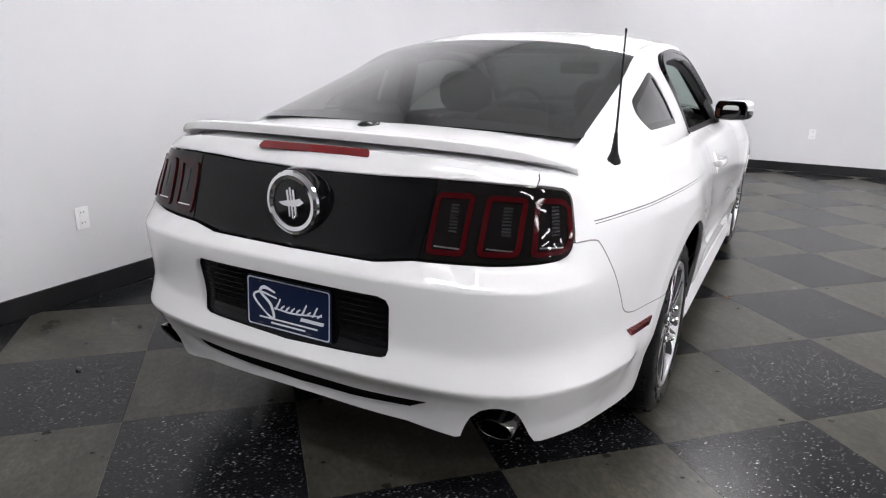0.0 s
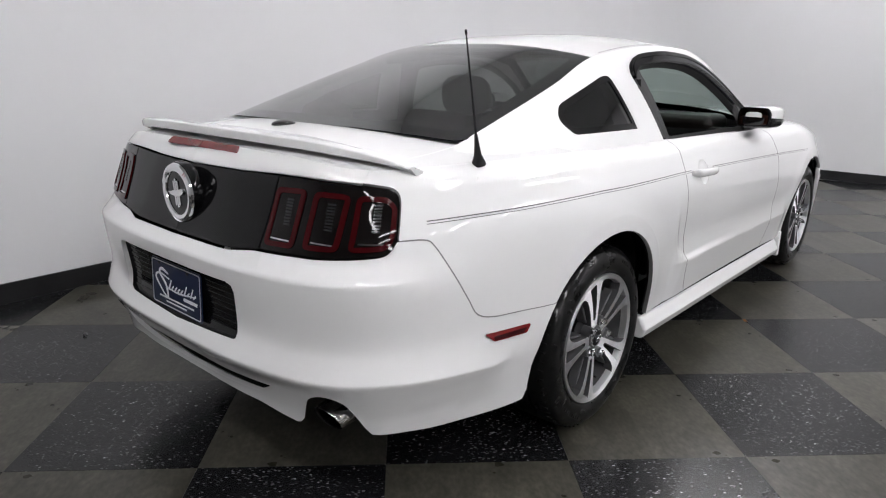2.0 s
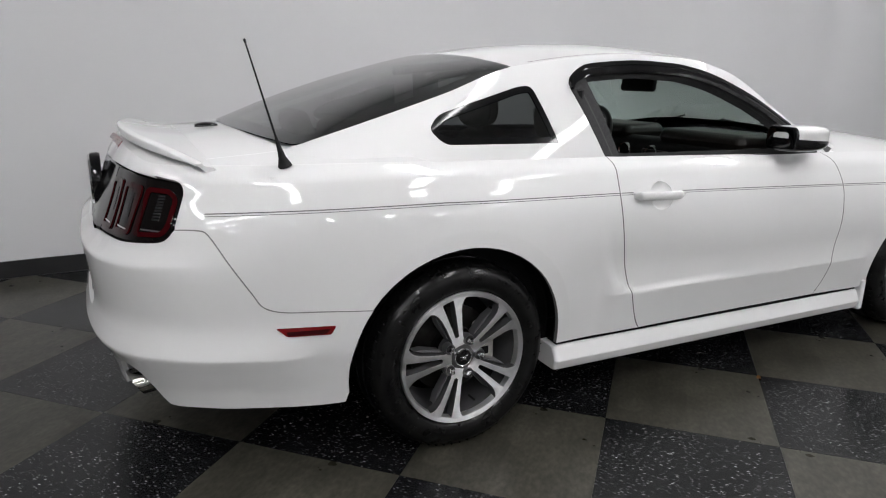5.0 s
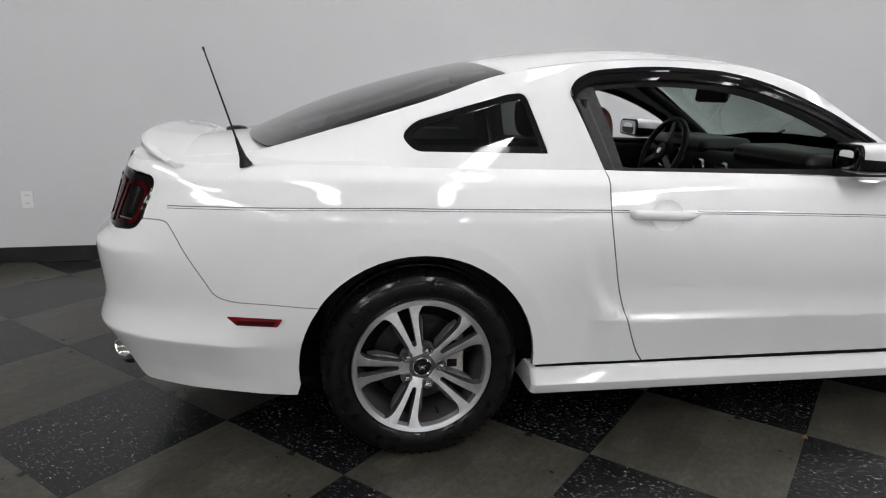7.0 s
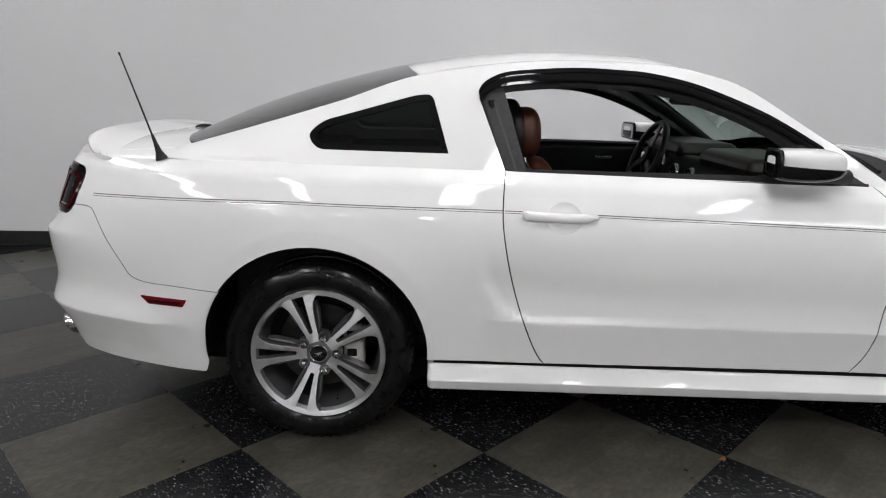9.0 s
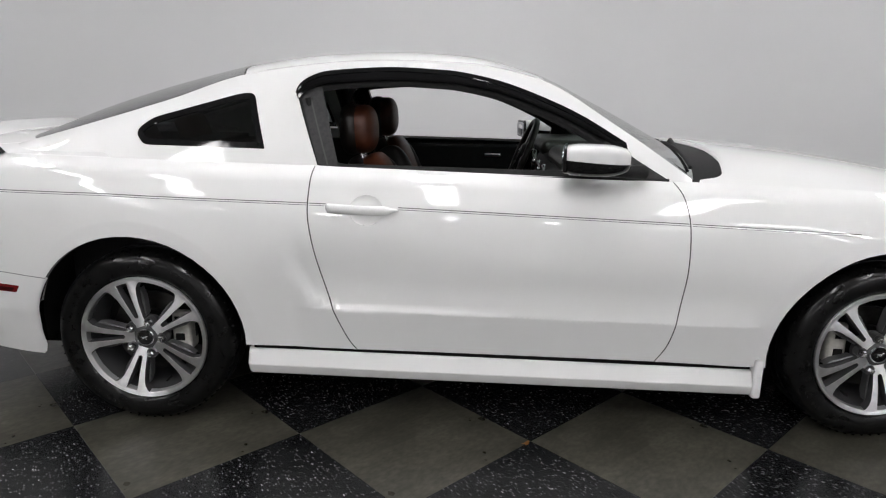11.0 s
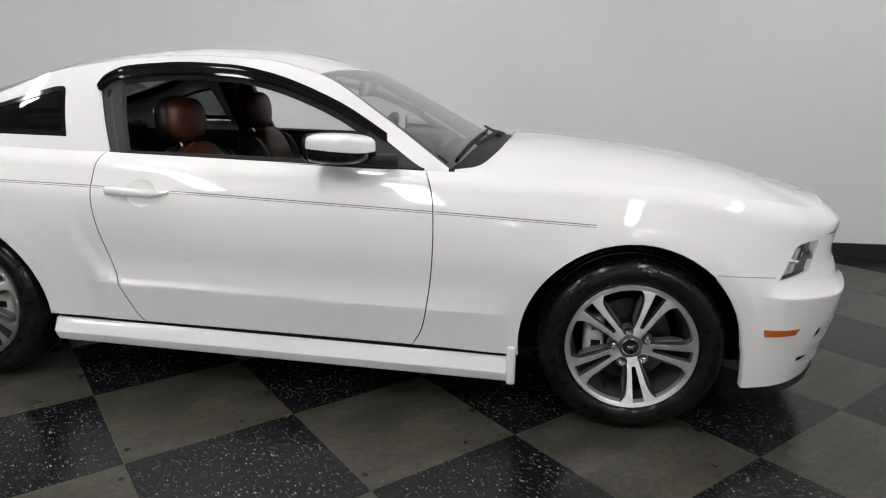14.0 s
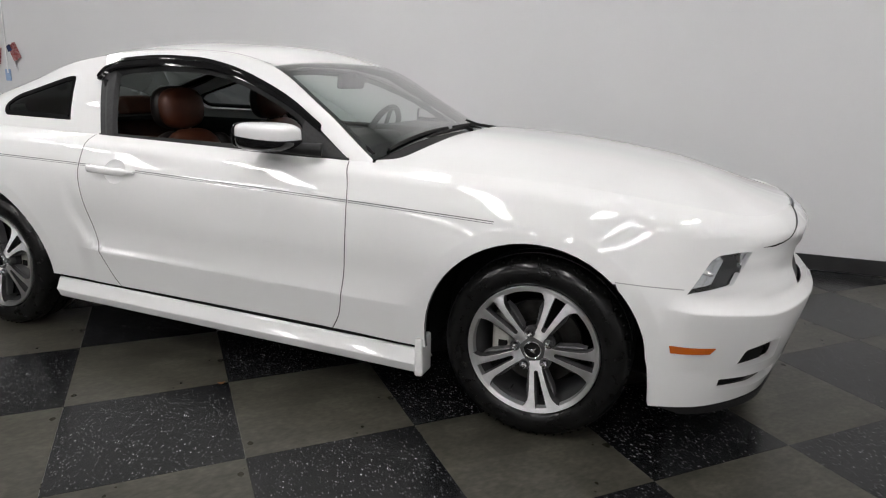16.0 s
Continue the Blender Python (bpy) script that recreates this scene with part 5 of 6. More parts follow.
for i_, (cs, dr) in enumerate(zip(cab_sides, doors)):
    flip = (1, 1, 1) if i_ == 0 else (1, -1, 1)
    # rain visor over the window, standing off the frame
    low = [(x + 0.004, z - 0.026 - 0.012 * math.sin(math.pi * k / (len(VISOR_TOP) - 1)) ** 0.5) for k, (x, z) in enumerate(VISOR_TOP)]
    visor = panel("rain_visor", VISOR_TOP + low[::-1], cab_side, GLOSS_BLACK, dr, "gloss black rain visor above the window", gap=0, push=0.016, lip=0.018, step=0.02)[0]
    ribs = panel("visor_rib", [(x, z - 0.010) for x, z in VISOR_TOP] + [(x, z - 0.016) for x, z in VISOR_TOP[::-1]], cab_side, GLOSS_BLACK, visor, gap=0, push=0.020, lip=0.006, step=0.02)[0]
    seal = panel("window_seal", DOOR_OPEN + OPEN_LOW, cab_side, TRIM_BLACK, dr, "black window seal", holes=[shrink(dense(DOOR_OPEN + OPEN_LOW, 0.03), 0.028)], gap=0, push=-0.012, lip=0.03, step=0.02)[0]
    post = panel("pillar_trim", [(0.575, 1.215), (0.652, 0.985), (0.725, 0.972), (0.645, 1.262), (0.60, 1.262)], cab_side, GREY_TRIM, dr, "dark grey pillar trim", gap=0, push=-0.004, lip=0.03, step=0.03)[0]
    post2 = panel("pillar_groove", [(0.607, 1.215), (0.684, 0.982), (0.690, 0.982), (0.613, 1.215)], cab_side, SEAM, post, gap=0, push=-0.002, lip=0.006, step=0.03)[0]
    tri_ = panel("mirror_sail", rounded([(1.925, 0.950), (1.70, 1.085), (1.685, 0.953)], 0.006), cab_side, GREY_TRIM, dr, "black triangle behind the mirror", gap=0, push=0.002, lip=0.03, step=0.03)[0]
    strip = panel("belt_strip", [(0.655, 0.986), (0.69, 0.974), (0.75, 0.965), (1.5, 0.954), (1.93, 0.951), (1.93, 0.938), (1.5, 0.941), (0.75, 0.952), (0.69, 0.960), (0.655, 0.973)], cab_side, TRIM_BLACK, dr, "black belt strip", gap=0, push=0.006, lip=0.03, step=0.03)[0]
    # pinstripe: two thin lines on door, quarter and fender
    for host, ua, ub in ((quarters[i_], UX(-0.80), REAR_SHUT[4][0] - 0.004), (dr, REAR_SHUT[4][0] + 0.004, UX(0.70)), (dr, UX(0.955), UX(1.981)), (fenders[i_], UX(1.990), UX(2.566))):
        for dz, hh in ((0.0035, 0.0028), (-0.0030, 0.0018)):
            zline = lambda u: np.interp(u, [-0.835, -0.09, 0.62, 1.305, 1.981, 2.566], [0.876, 0.879, 0.857, 0.832, 0.806, 0.784])
            us = np.linspace(ua, ub, max(8, int((ub - ua) / 0.03)))
            sp = panel("pinstripe", [(float(u), float(zline(u)) + dz) for u in us] + [(float(u), float(zline(u)) + dz + hh) for u in us[::-1]], side, STRIPE_GREY, host, "thin grey pinstripe", gap=0, push=0.0008, lip=0, step=0.06)[0]
            sp.scale = flip
    # handle over a round cup
    def bowl(u, z):
        r2 = np.clip(((u - UX(0.842)) / 0.061) ** 2 + ((z - 0.838) / 0.053) ** 2, 0, 1)
        return side(u, z) + np.stack([np.zeros_like(u), 0.013 * (1 - r2 ** 1.5), np.zeros_like(u)], -1)
    cup = panel("handle_cup", CUP, bowl, PAINT, dr, "hollow behind the handle", gap=0, lip=0, step=0.010)[0]
    hpts = [(0.70, 0.0, 0.0), (0.715, 0.026, 0.001), (0.76, 0.036, 0.0), (0.84, 0.040, -0.003), (0.91, 0.034, -0.005), (0.955, 0.008, -0.006)]
    bm = bmesh.new()
    rows = []
    for x, o, dz in smooth_curve(hpts, 6):
        c = side(np.array([UX(x)]), np.array([0.848]))[0]
        f = min(1, max(0.35, (0.96 - x) / 0.05), max(0.5, (x - 0.69) / 0.02))
        hh, ww = 0.0165 * f, 0.010
        rows.append([bm.verts.new((x, c[1] - o + ww * math.cos(a), 0.848 + dz + hh * math.sin(a))) for a in np.linspace(0, 2 * math.pi, 17)[:-1]])
    for r0, r1 in zip(rows, rows[1:]):
        for k in range(16):
            bm.faces.new((r0[k], r0[(k + 1) % 16], r1[(k + 1) % 16], r1[k]))
    bm.faces.new(rows[0])
    bm.faces.new(rows[-1])
    bmesh.ops.recalc_face_normals(bm, faces=bm.faces[:])
    handle = part("door_handle", bm, PAINT, dr, "white pull handle", 60)
    ob_list = [visor, seal, post, tri_, strip, cup, handle]
    for o in ob_list:
        o.scale = flip

    # door mirror
    mirror = part("door_mirror", mirror_shell(True), PAINT, dr, "white door mirror with black base", 50)
    mirror.matrix_basis = Matrix.Diagonal((*flip, 1)) @ pose(1.640, -0.874, 1.032, 0, 0, -10)
    part("mirror_base", mirror_shell(False), GLOSS_BLACK, mirror, "black lower shell", 50)
    part("mirror_foot", tube(smooth_curve([(0.030, 0.01, -0.042), (0.100, 0.060, -0.047), (0.170, 0.115, -0.052)], 4), [0.014, 0.017, 0.020, 0.022, 0.023, 0.024, 0.025, 0.026, 0.027], 12), TRIM_BLACK, mirror)
    rim_line = rounded([(-0.082, -0.050), (0.080, -0.046), (0.084, 0.020), (0.066, 0.048), (-0.070, 0.048), (-0.084, 0.020)], 0.022, 6)
    part("mirror_rim", prism(rim_line, 0.012, 0.005), GLOSS_BLACK, mirror, m=pose(-0.100, 0, 0, 90, 0, -90))
    part("mirror_glass", prism([tuple(p) for p in shrink(rim_line, 0.010)], 0.0015), MIRROR, mirror, "mirror glass", m=pose(-0.1125, 0, 0, 90, 0, -90))

ROOF_REAR = [(0.275, 0), (0.285, 0.25), (0.31, 0.45), (0.344, 0.578)]
ROOF_FRONT = [(1.478, 0.594), (1.492, 0.40), (1.502, 0.2), (1.505, 0)]
panel("roof", ROOF_REAR + plan_rail(0.36, 1.470, 30) + ROOF_FRONT, cab_top, PAINT, car, "", sides=2, joined=True, gap=0, out=-1)
panel("roof_corner", [(0.347, 0.545), (0.43, 0.545), (0.43, 0.580), (0.39, 0.5795), (0.352, 0.579)], cab_top, PAINT, car, "", sides=2, gap=0, out=-1, push=-0.003, lip=0, step=0.02)
DITCH = [(float(x), float(RAIL_Y(x)) - 0.012) for x in np.linspace(0.42, 1.46, 30)]
panel("roof_ditch", DITCH + [(x, y - 0.004) for x, y in DITCH[::-1]], cab_top, SHUT_LINE, car, "dark roof seam", sides=2, gap=0, out=-1, push=0.0012, lip=0, step=0.05)
WINDOW_LOW = curve([(-0.590, 0), (-0.582, 0.2), (-0.556, 0.42), (-0.505, 0.585), (-0.462, 0.628)], 4)
rear_glass = WINDOW_LOW + plan_rail(-0.44, 0.338, 24) + [(0.305, 0.45), (0.280, 0.25), (0.270, 0)]
panel("rear_window", rear_glass, cab_top, GLASS_REAR, car, "large sloping tinted rear window", sides=2, joined=True, gap=0, out=-1, push=0.001, lip=0)
panel("rear_window_band", rear_glass, cab_top, GLOSS_BLACK, car, "black rim of the rear window", holes=[[(-0.53, 0.0005), (-0.525, 0.2), (-0.50, 0.41), (-0.46, 0.54), (-0.43, 0.575), (0.26, 0.535), (0.285, 0.50), (0.25, 0.30), (0.235, 0.0005)]], sides=2, joined=True, gap=0, out=-1, push=-0.004, lip=0)
SCREEN_LOW = [(2.026, 0.738), (2.075, 0.55), (2.105, 0.28), (2.112, 0)]
screen = ROOF_FRONT[::-1] + plan_rail(1.49, 2.02, 24) + SCREEN_LOW
panel("windscreen", screen, cab_top, GLASS_FRONT, car, "clear green-tinted windscreen", sides=2, joined=True, gap=0, out=-1, lip=0)
panel("windscreen_band", screen, cab_top, GLOSS_BLACK, car, "black rim of the windscreen", holes=[[(1.535, 0.0005), (1.53, 0.2), (1.52, 0.40), (1.525, 0.565), (1.75, 0.625), (1.98, 0.685), (2.02, 0.55), (2.04, 0.28), (2.05, 0.0005)]], sides=2, joined=True, gap=0, out=-1, push=-0.004, lip=0)

# antenna on the right rear quarter
ant = part("antenna", lathe([(0.0, 0.0), (0.021, 0.0), (0.020, 0.006), (0.011, 0.03), (0.007, 0.06), (0.0045, 0.09), (0.0, 0.092)], 20, "Z"), TRIM_BLACK, car, "black rod antenna raked rearward")
ant.matrix_basis = pose(-0.548, -0.742, 1.000, 4, -16, 0)
part("rod", tube([(0, 0, 0.08), (0, 0, 0.362)], [0.0034, 0.0022], 8), TRIM_BLACK, ant)
part("tip", lathe([(0, 0.358), (0.0034, 0.36), (0.0034, 0.370), (0, 0.372)], 10, "Z"), TRIM_BLACK, ant)


# ---- sills, wheel wells and floor pan ----
def sill():
    """The skirt under the door: a rounded shelf, a flat face and a turned-under foot, rounded off at its rear end."""
    prof = rounded([(0.790, 0.101), (0.863, 0.096), (0.887, 0.040), (0.870, 0.0), (0.70, 0.004)], [0.0, 0.010, 0.004, 0.007, 0.0], 4)
    bm = bmesh.new()
    rows = []
    for x in np.concatenate([0.386 + 0.02 * (1 - np.cos(np.linspace(0, math.pi / 2, 7))), np.linspace(0.48, 2.270, 14)]):
        zb = 0.203 - 0.0225 * (x - 0.415)
        k = min(1.0, (x - 0.386) / 0.02)
        tuck = 0.016 * (1 - math.sqrt(max(0.0, 1 - (1 - k) ** 2)))
        rows.append([bm.verts.new((x, -(y - tuck), zb + 0.054 + (z - 0.054) * (1 - tuck * 9))) for y, z in prof])
    for r0, r1 in zip(rows, rows[1:]):
        for i in range(len(prof) - 1):
            bm.faces.new((r0[i], r1[i], r1[i + 1], r0[i + 1]))
    bm.faces.new(rows[0])
    bm.faces.new(rows[-1])
    bmesh.ops.recalc_face_normals(bm, faces=bm.faces[:])
    return bm


for i_, flip in enumerate(((1, 1, 1), (1, -1, 1))):
    s1 = part("sill", sill(), PAINT, car, "white sill skirt", 18)
    s1.scale = flip
    part("sill_end", box(0.034, 0.096, 0.155, (2.287, -0.842, 0.232), 0.010, 3), PAINT, s1)
    # a black bar added over the sill top, for shade below the door
    part("sill_gap", box(1.86, 0.058, 0.012, (1.330, -0.828, 0.3155)), UNDER, s1, m=pose(0, 0, 0, 0, 1.28, 0))
    for (ax, az, r), nm in zip(ARCHES, ("rear", "front")):
        bm = bmesh.new()
        n, rows = 30, []
        for a in np.linspace(radians(-8), radians(188), n):
            rows.append([bm.verts.new((ax + (r + g) * math.cos(a), -min(y, 0.80 + 0.075 * max(0.0, math.sin(a))), az + (r + g) * math.sin(a))) for y, g in ((0.875, 0.012), (0.79, 0.02), (0.55, 0.02))])
        for r0, r1 in zip(rows, rows[1:]):
            for k in range(2):
                bm.faces.new((r0[k], r1[k], r1[k + 1], r0[k + 1]))
        wl = part("wheel_well", bm, UNDER, car, "dark wheel well")
        wl.scale = flip
        part("well_wall", box(1.0, 0.02, 0.62, (ax, -0.54, 0.52)), UNDER, wl)
part("floor_pan", merge(box(3.9, 1.16, 0.14, (1.25, 0, 0.25), 0.03), box(1.85, 1.60, 0.06, (1.34, 0, 0.25), 0.02), box(1.75, 1.46, 0.06, (1.34, 0, 0.198), 0.02)), UNDER, car, "dark underside of the car")
# a black shell added behind the panels, to darken gaps and stop see-through
shell = along(0, -1.30, UX(-0.45), 14, 0.16) + arch(0, 160, 0, 20) + [(UX(0.45), 0.30), (UX(2.25), 0.27)] + arch(1, 180, 10, 20) + along(0, UX(3.16), 3.60, 10, 0.10) + [(3.60, 0.60), (UX(3.15), 0.66)] + along(TOP_LINE, UX(3.0), -0.95, 30, -0.05) + [(-1.3, 0.95)]
panel("inner_shell", shell, side, UNDER, car, "", sides=2, joined=True, gap=0, push=-0.022, lip=0, step=0.06)


# ---- wheels ----
RIB_GREY = material("satin_grey_rim_paint", (0.16, 0.16, 0.165), 0.28, 0.6)
LIP_METAL = material("bright_rim_lip", (0.88, 0.88, 0.89), 0.36, 1.0)
turned(LIP_METAL, 0.8)


def spoke():
    """A spoke in the wheel's plane, x outward from the hub: two bars round a slot, spreading where they meet the rim."""
    half = [(0.036, 0.0), (0.036, 0.0215), (0.080, 0.0235), (0.130, 0.0315), (0.170, 0.0400), (0.190, 0.0475), (0.203, 0.0590), (0.211, 0.0740), (0.2185, 0.0735), (0.2250, 0.048), (0.2290, 0.022), (0.2300, 0.0),
            (0.2235, 0.0), (0.2220, 0.0180), (0.2170, 0.0205), (0.180, 0.0170), (0.130, 0.0115), (0.082, 0.0068), (0.078, 0.0)]
    bars = []
    for sign in (1, -1):
        pts = [(x, y * sign) for x, y in half]
        bars.append(prism(pts if sign > 0 else pts[::-1], 0.036))
    bm = merge(*bars)
    bmesh.ops.remove_doubles(bm, verts=bm.verts[:], dist=1e-5)
    seam = [f for f in bm.faces if all(abs(v.co.y) < 1e-5 for v in f.verts)]
    bmesh.ops.delete(bm, geom=seam, context="FACES")
    # cross cuts, so that the face can dish
    for x in (0.06, 0.10, 0.15, 0.19):
        bmesh.ops.bisect_plane(bm, geom=bm.verts[:] + bm.edges[:] + bm.faces[:], plane_co=(x, 0, 0), plane_no=(1, 0, 0))
    bm.normal_update()
    rim_edges = [e for e in bm.edges if len(e.link_faces) == 2 and (e.link_faces[0].normal.z > 0.9) != (e.link_faces[1].normal.z > 0.9)]
    bmesh.ops.bevel(bm, geom=rim_edges, offset=0.0022, segments=2, affect="EDGES", profile=0.6)
    bm.normal_update()
    for f in bm.faces:
        f.material_index = 1 if f.normal.z > 0.5 else 0
    for v in bm.verts:
        v.co.z += -0.0305 - 0.022 * max(0.0, 1 - v.co.x / 0.20) ** 1.5
    return bm


def make_wheel(cx, start):
    w = empty("wheel", "", "", car, m=pose(cx, -HUB_Y, HUB_Z))
    part("tyre", lathe([(0.222, 0.215), (0.24, 0.226), (0.28, 0.232), (0.315, 0.222), (0.330, 0.205), (0.337, 0.18), (0.3375, 0.150), (0.329, 0.148), (0.329, 0.138), (0.338, 0.136), (0.338, 0.084), (0.329, 0.082), (0.329, 0.072), (0.3375, 0.070),
                        (0.336, 0.038), (0.331, 0.018), (0.322, 0.004), (0.316, 0.0015), (0.314, -0.002), (0.300, -0.010), (0.280, -0.014), (0.262, -0.012), (0.250, -0.006), (0.246, -0.004), (0.243, 0.001), (0.238, 0.003), (0.236, 0.010), (0.222, 0.02)], 110), RUBBER, w, "black tyre, lightly shined")
    tyre = w.children[-1]
    blocks = []
    for k in range(66):
        a = 2 * math.pi * k / 66
        b = box(0.0035, 0.030, 0.010, (0, 0.030, 0.3308), m=Matrix.Rotation(a, 4, "Y"))
        blocks.append(b)
    tagged(part("tread_pattern", merge(*blocks), UNDER, tyre), "", "", "", "stuff")
    # unreadable moulded lettering as short raised bars
    bars = []
    for a0 in (25, 205):
        for k in range(11):
            if k not in (4, 8):
                bars.append(box(0.010, 0.002, 0.014, (0, -0.0135, 0.288), 0.0, m=Matrix.Rotation(radians(a0 + 3.4 * k), 4, "Y")))
    tagged(part("sidewall_lettering", merge(*bars), RUBBER, tyre), "", "", "", "stuff")
    rim = part("rim", lathe([(0.238, 0.008), (0.2385, -0.001), (0.235, -0.004), (0.226, -0.002), (0.222, 0.004), (0.214, 0.03), (0.205, 0.08), (0.200, 0.20)], 110), BARREL, w, "alloy rim with grey barrel")
    part("machined_lip", lathe([(0.2385, 0.002), (0.2378, -0.006), (0.2360, -0.0085), (0.2260, -0.0062), (0.2195, -0.0040), (0.2180, 0.002), (0.2165, 0.020)], 110), LIP_METAL, rim, "bright machined lip")
    for k in range(5):
        a = radians(start + 72 * k)
        turn_m = Matrix.Rotation(-a, 4, "Y") @ Matrix.Rotation(radians(90), 4, "X")
        sp = part("spoke", spoke(), RIM_GREY, rim, m=turn_m, smooth=30)
        sp.data.materials.append(MACHINED)
        # the web behind the slot, coloured black for the slot's shade, and the raised ribs beside the spoke
        bm = prism([(0.06, -0.006), (0.06, 0.006), (0.205, 0.024), (0.205, -0.024)], 0.012, 0.002)
        for v in bm.verts:
            v.co.z += -0.085
        part("web", bm, UNDER, rim, m=turn_m)
        for s_ in (1, -1):
            wing = [(0.075, 0.0235), (0.082, 0.033), (0.150, 0.051), (0.184, 0.0505), (0.145, 0.037)]
            bm = prism([(x, y * s_) for x, y in (wing if s_ > 0 else wing[::-1])], 0.034, 0.005, 2)
            for v in bm.verts:
                v.co.z += -0.048 - 0.010 * max(0.0, 1 - v.co.x / 0.20)
            part("side_rib", bm, RIB_GREY, rim, m=turn_m)
        lug_a = radians(start + 36 + 72 * k)
        at = (0.064 * math.cos(lug_a), 0.0, 0.064 * math.sin(lug_a))
        lug = lathe([(0.0, -0.020), (0.008, -0.0195), (0.0115, -0.014), (0.012, 0.006), (0.012, 0.02)], 6)
        part("lug_nut", lug, CHROME, w, "chrome lug nut", m=Matrix.Translation(at))
        part("lug_seat", lathe([(0.0125, 0.006), (0.018, 0.0), (0.0195, 0.004), (0.0195, 0.03)], 20), RIB_GREY, w, m=Matrix.Translation(at))
    hub = part("hub", lathe([(0.0, 0.008), (0.046, 0.010), (0.068, 0.020), (0.075, 0.06), (0.0, 0.06)], 48), RIM_GREY, w)
    cap = part("hub_cap", lathe([(0.0, 0.000), (0.026, 0.001), (0.031, 0.006), (0.033, 0.014)], 40), GLOSS_BLACK, w, "black centre cap with chrome emblem")
    part("cap_ring", lathe([(0.0285, 0.002), (0.031, 0.0005), (0.0335, 0.004), (0.034, 0.014)], 40), CHROME, cap)
    part("emblem", prism([(-0.018, 0.006), (-0.006, 0.004), (0.016, 0.010), (0.008, 0.0), (0.010, -0.010), (0.0, -0.004), (-0.012, -0.010), (-0.008, 0.0)], 0.003, 0.001), CHROME, cap, m=pose(0, -0.0005, 0, 90, 0, 0))
    part("brake_disc", lathe([(0.0, 0.075), (0.085, 0.075), (0.088, 0.090), (0.158, 0.092), (0.158, 0.112), (0.0, 0.112)], 64), STEEL, w, "steel brake disc")
    cal = box(0.075, 0.075, 0.16, (-0.128 if cx > 1 else 0.118, 0.090, 0.02 if cx > 1 else 0.01), 0.015, 3)
    caliper = part("brake_caliper", cal, CALIPER, w, "bare cast brake caliper")
    # black blocks on the face stand in for the shaded piston recesses
    for bz in (-0.034, 0.034):
        part("piston_recess", box(0.036, 0.006, 0.030, (-0.122 if cx > 1 else 0.112, 0.0535, 0.02 + bz), 0.003, 2), UNDER, caliper)
    va = radians(start - 108)
    valve = part("valve", lathe([(0.0, 0.0), (0.004, 0.0), (0.004, 0.04)], 8), TRIM_BLACK, w, m=pose(0.192 * math.cos(va), 0.022, 0.192 * math.sin(va)))
    part("valve_cap", lathe([(0.0, -0.010), (0.0042, -0.009), (0.0048, 0.002)], 10), CHROME, valve, "silver valve cap")
    return w


for cx, start in ((0.0, 36), (WHEELBASE, -6)):
    w = make_wheel(cx, start)
    copy_thing(w, pose(cx, HUB_Y, HUB_Z, 0, 0, 180))

# ---- inside the car ----
def cushion(sx, sy, sz, centre, bevel, m=None, puff=0.0):
    bm = box(sx, sy, sz, (0, 0, 0), bevel, 4)
    if puff:
        for v in bm.verts:
            v.co.x += puff * (1 - (2 * v.co.y / sy) ** 2) * (1 - (2 * v.co.z / sz) ** 2) * (1 if v.co.x > 0 else 0)
    bmesh.ops.translate(bm, vec=centre, verts=bm.verts)
    if m is not None:
        bmesh.ops.transform(bm, matrix=m, verts=bm.verts)
    return bm


def front_seat(x, y, z, turn_back):
    st = empty("front_seat", "", "", car, m=pose(x, y, z))
    part("cushion", merge(pillow(0.50, 0.38, 0.17, (0.10, 0, 0.11)), pillow(0.54, 0.11, 0.20, (0.10, 0.21, 0.12)), pillow(0.54, 0.11, 0.20, (0.10, -0.21, 0.12))), LEATHER_TAN, st, "tan leather seat cushion")
    lean = pose(-0.12, 0, 0.14, 0, -turn_back, 0)
    part("backrest", pillow(0.15, 0.38, 0.60, (0.015, 0, 0.29), 3.2, lean), LEATHER_TAN, st, "tan leather backrest")
    part("back_shell", pillow(0.13, 0.47, 0.62, (-0.05, 0, 0.29), 3.0, lean), LEATHER_BLACK, st, "black back of the seat")
    for s_ in (1, -1):
        part("bolster", pillow(0.20, 0.11, 0.56, (0.025, s_ * 0.205, 0.28), 2.8, lean @ pose(0, 0, 0, 0, 0, s_ * 8)), LEATHER_BLACK, st, "charcoal leather side bolster")
        part("headrest_post", tube([lean @ Vector((-0.02, s_ * 0.05, 0.52)), lean @ Vector((-0.02, s_ * 0.05, 0.66))], 0.006, 8), CHROME, st)
    hr = lean @ pose(0.0, 0, 0.70, 0, 14, 0)
    part("headrest", pillow(0.12, 0.27, 0.20, (0.012, 0, 0), 2.7, hr), LEATHER_TAN, st, "tan leather headrest")
    part("headrest_back", pillow(0.10, 0.285, 0.21, (-0.03, 0, 0.002), 2.7, hr), LEATHER_BLACK, st)
    return st


front_seat(1.075, -0.37, 0.28, 17)
front_seat(1.09, 0.37, 0.30, 17)
bench = empty("rear_seat", "", "", car, m=pose(0.12, 0, 0.47))
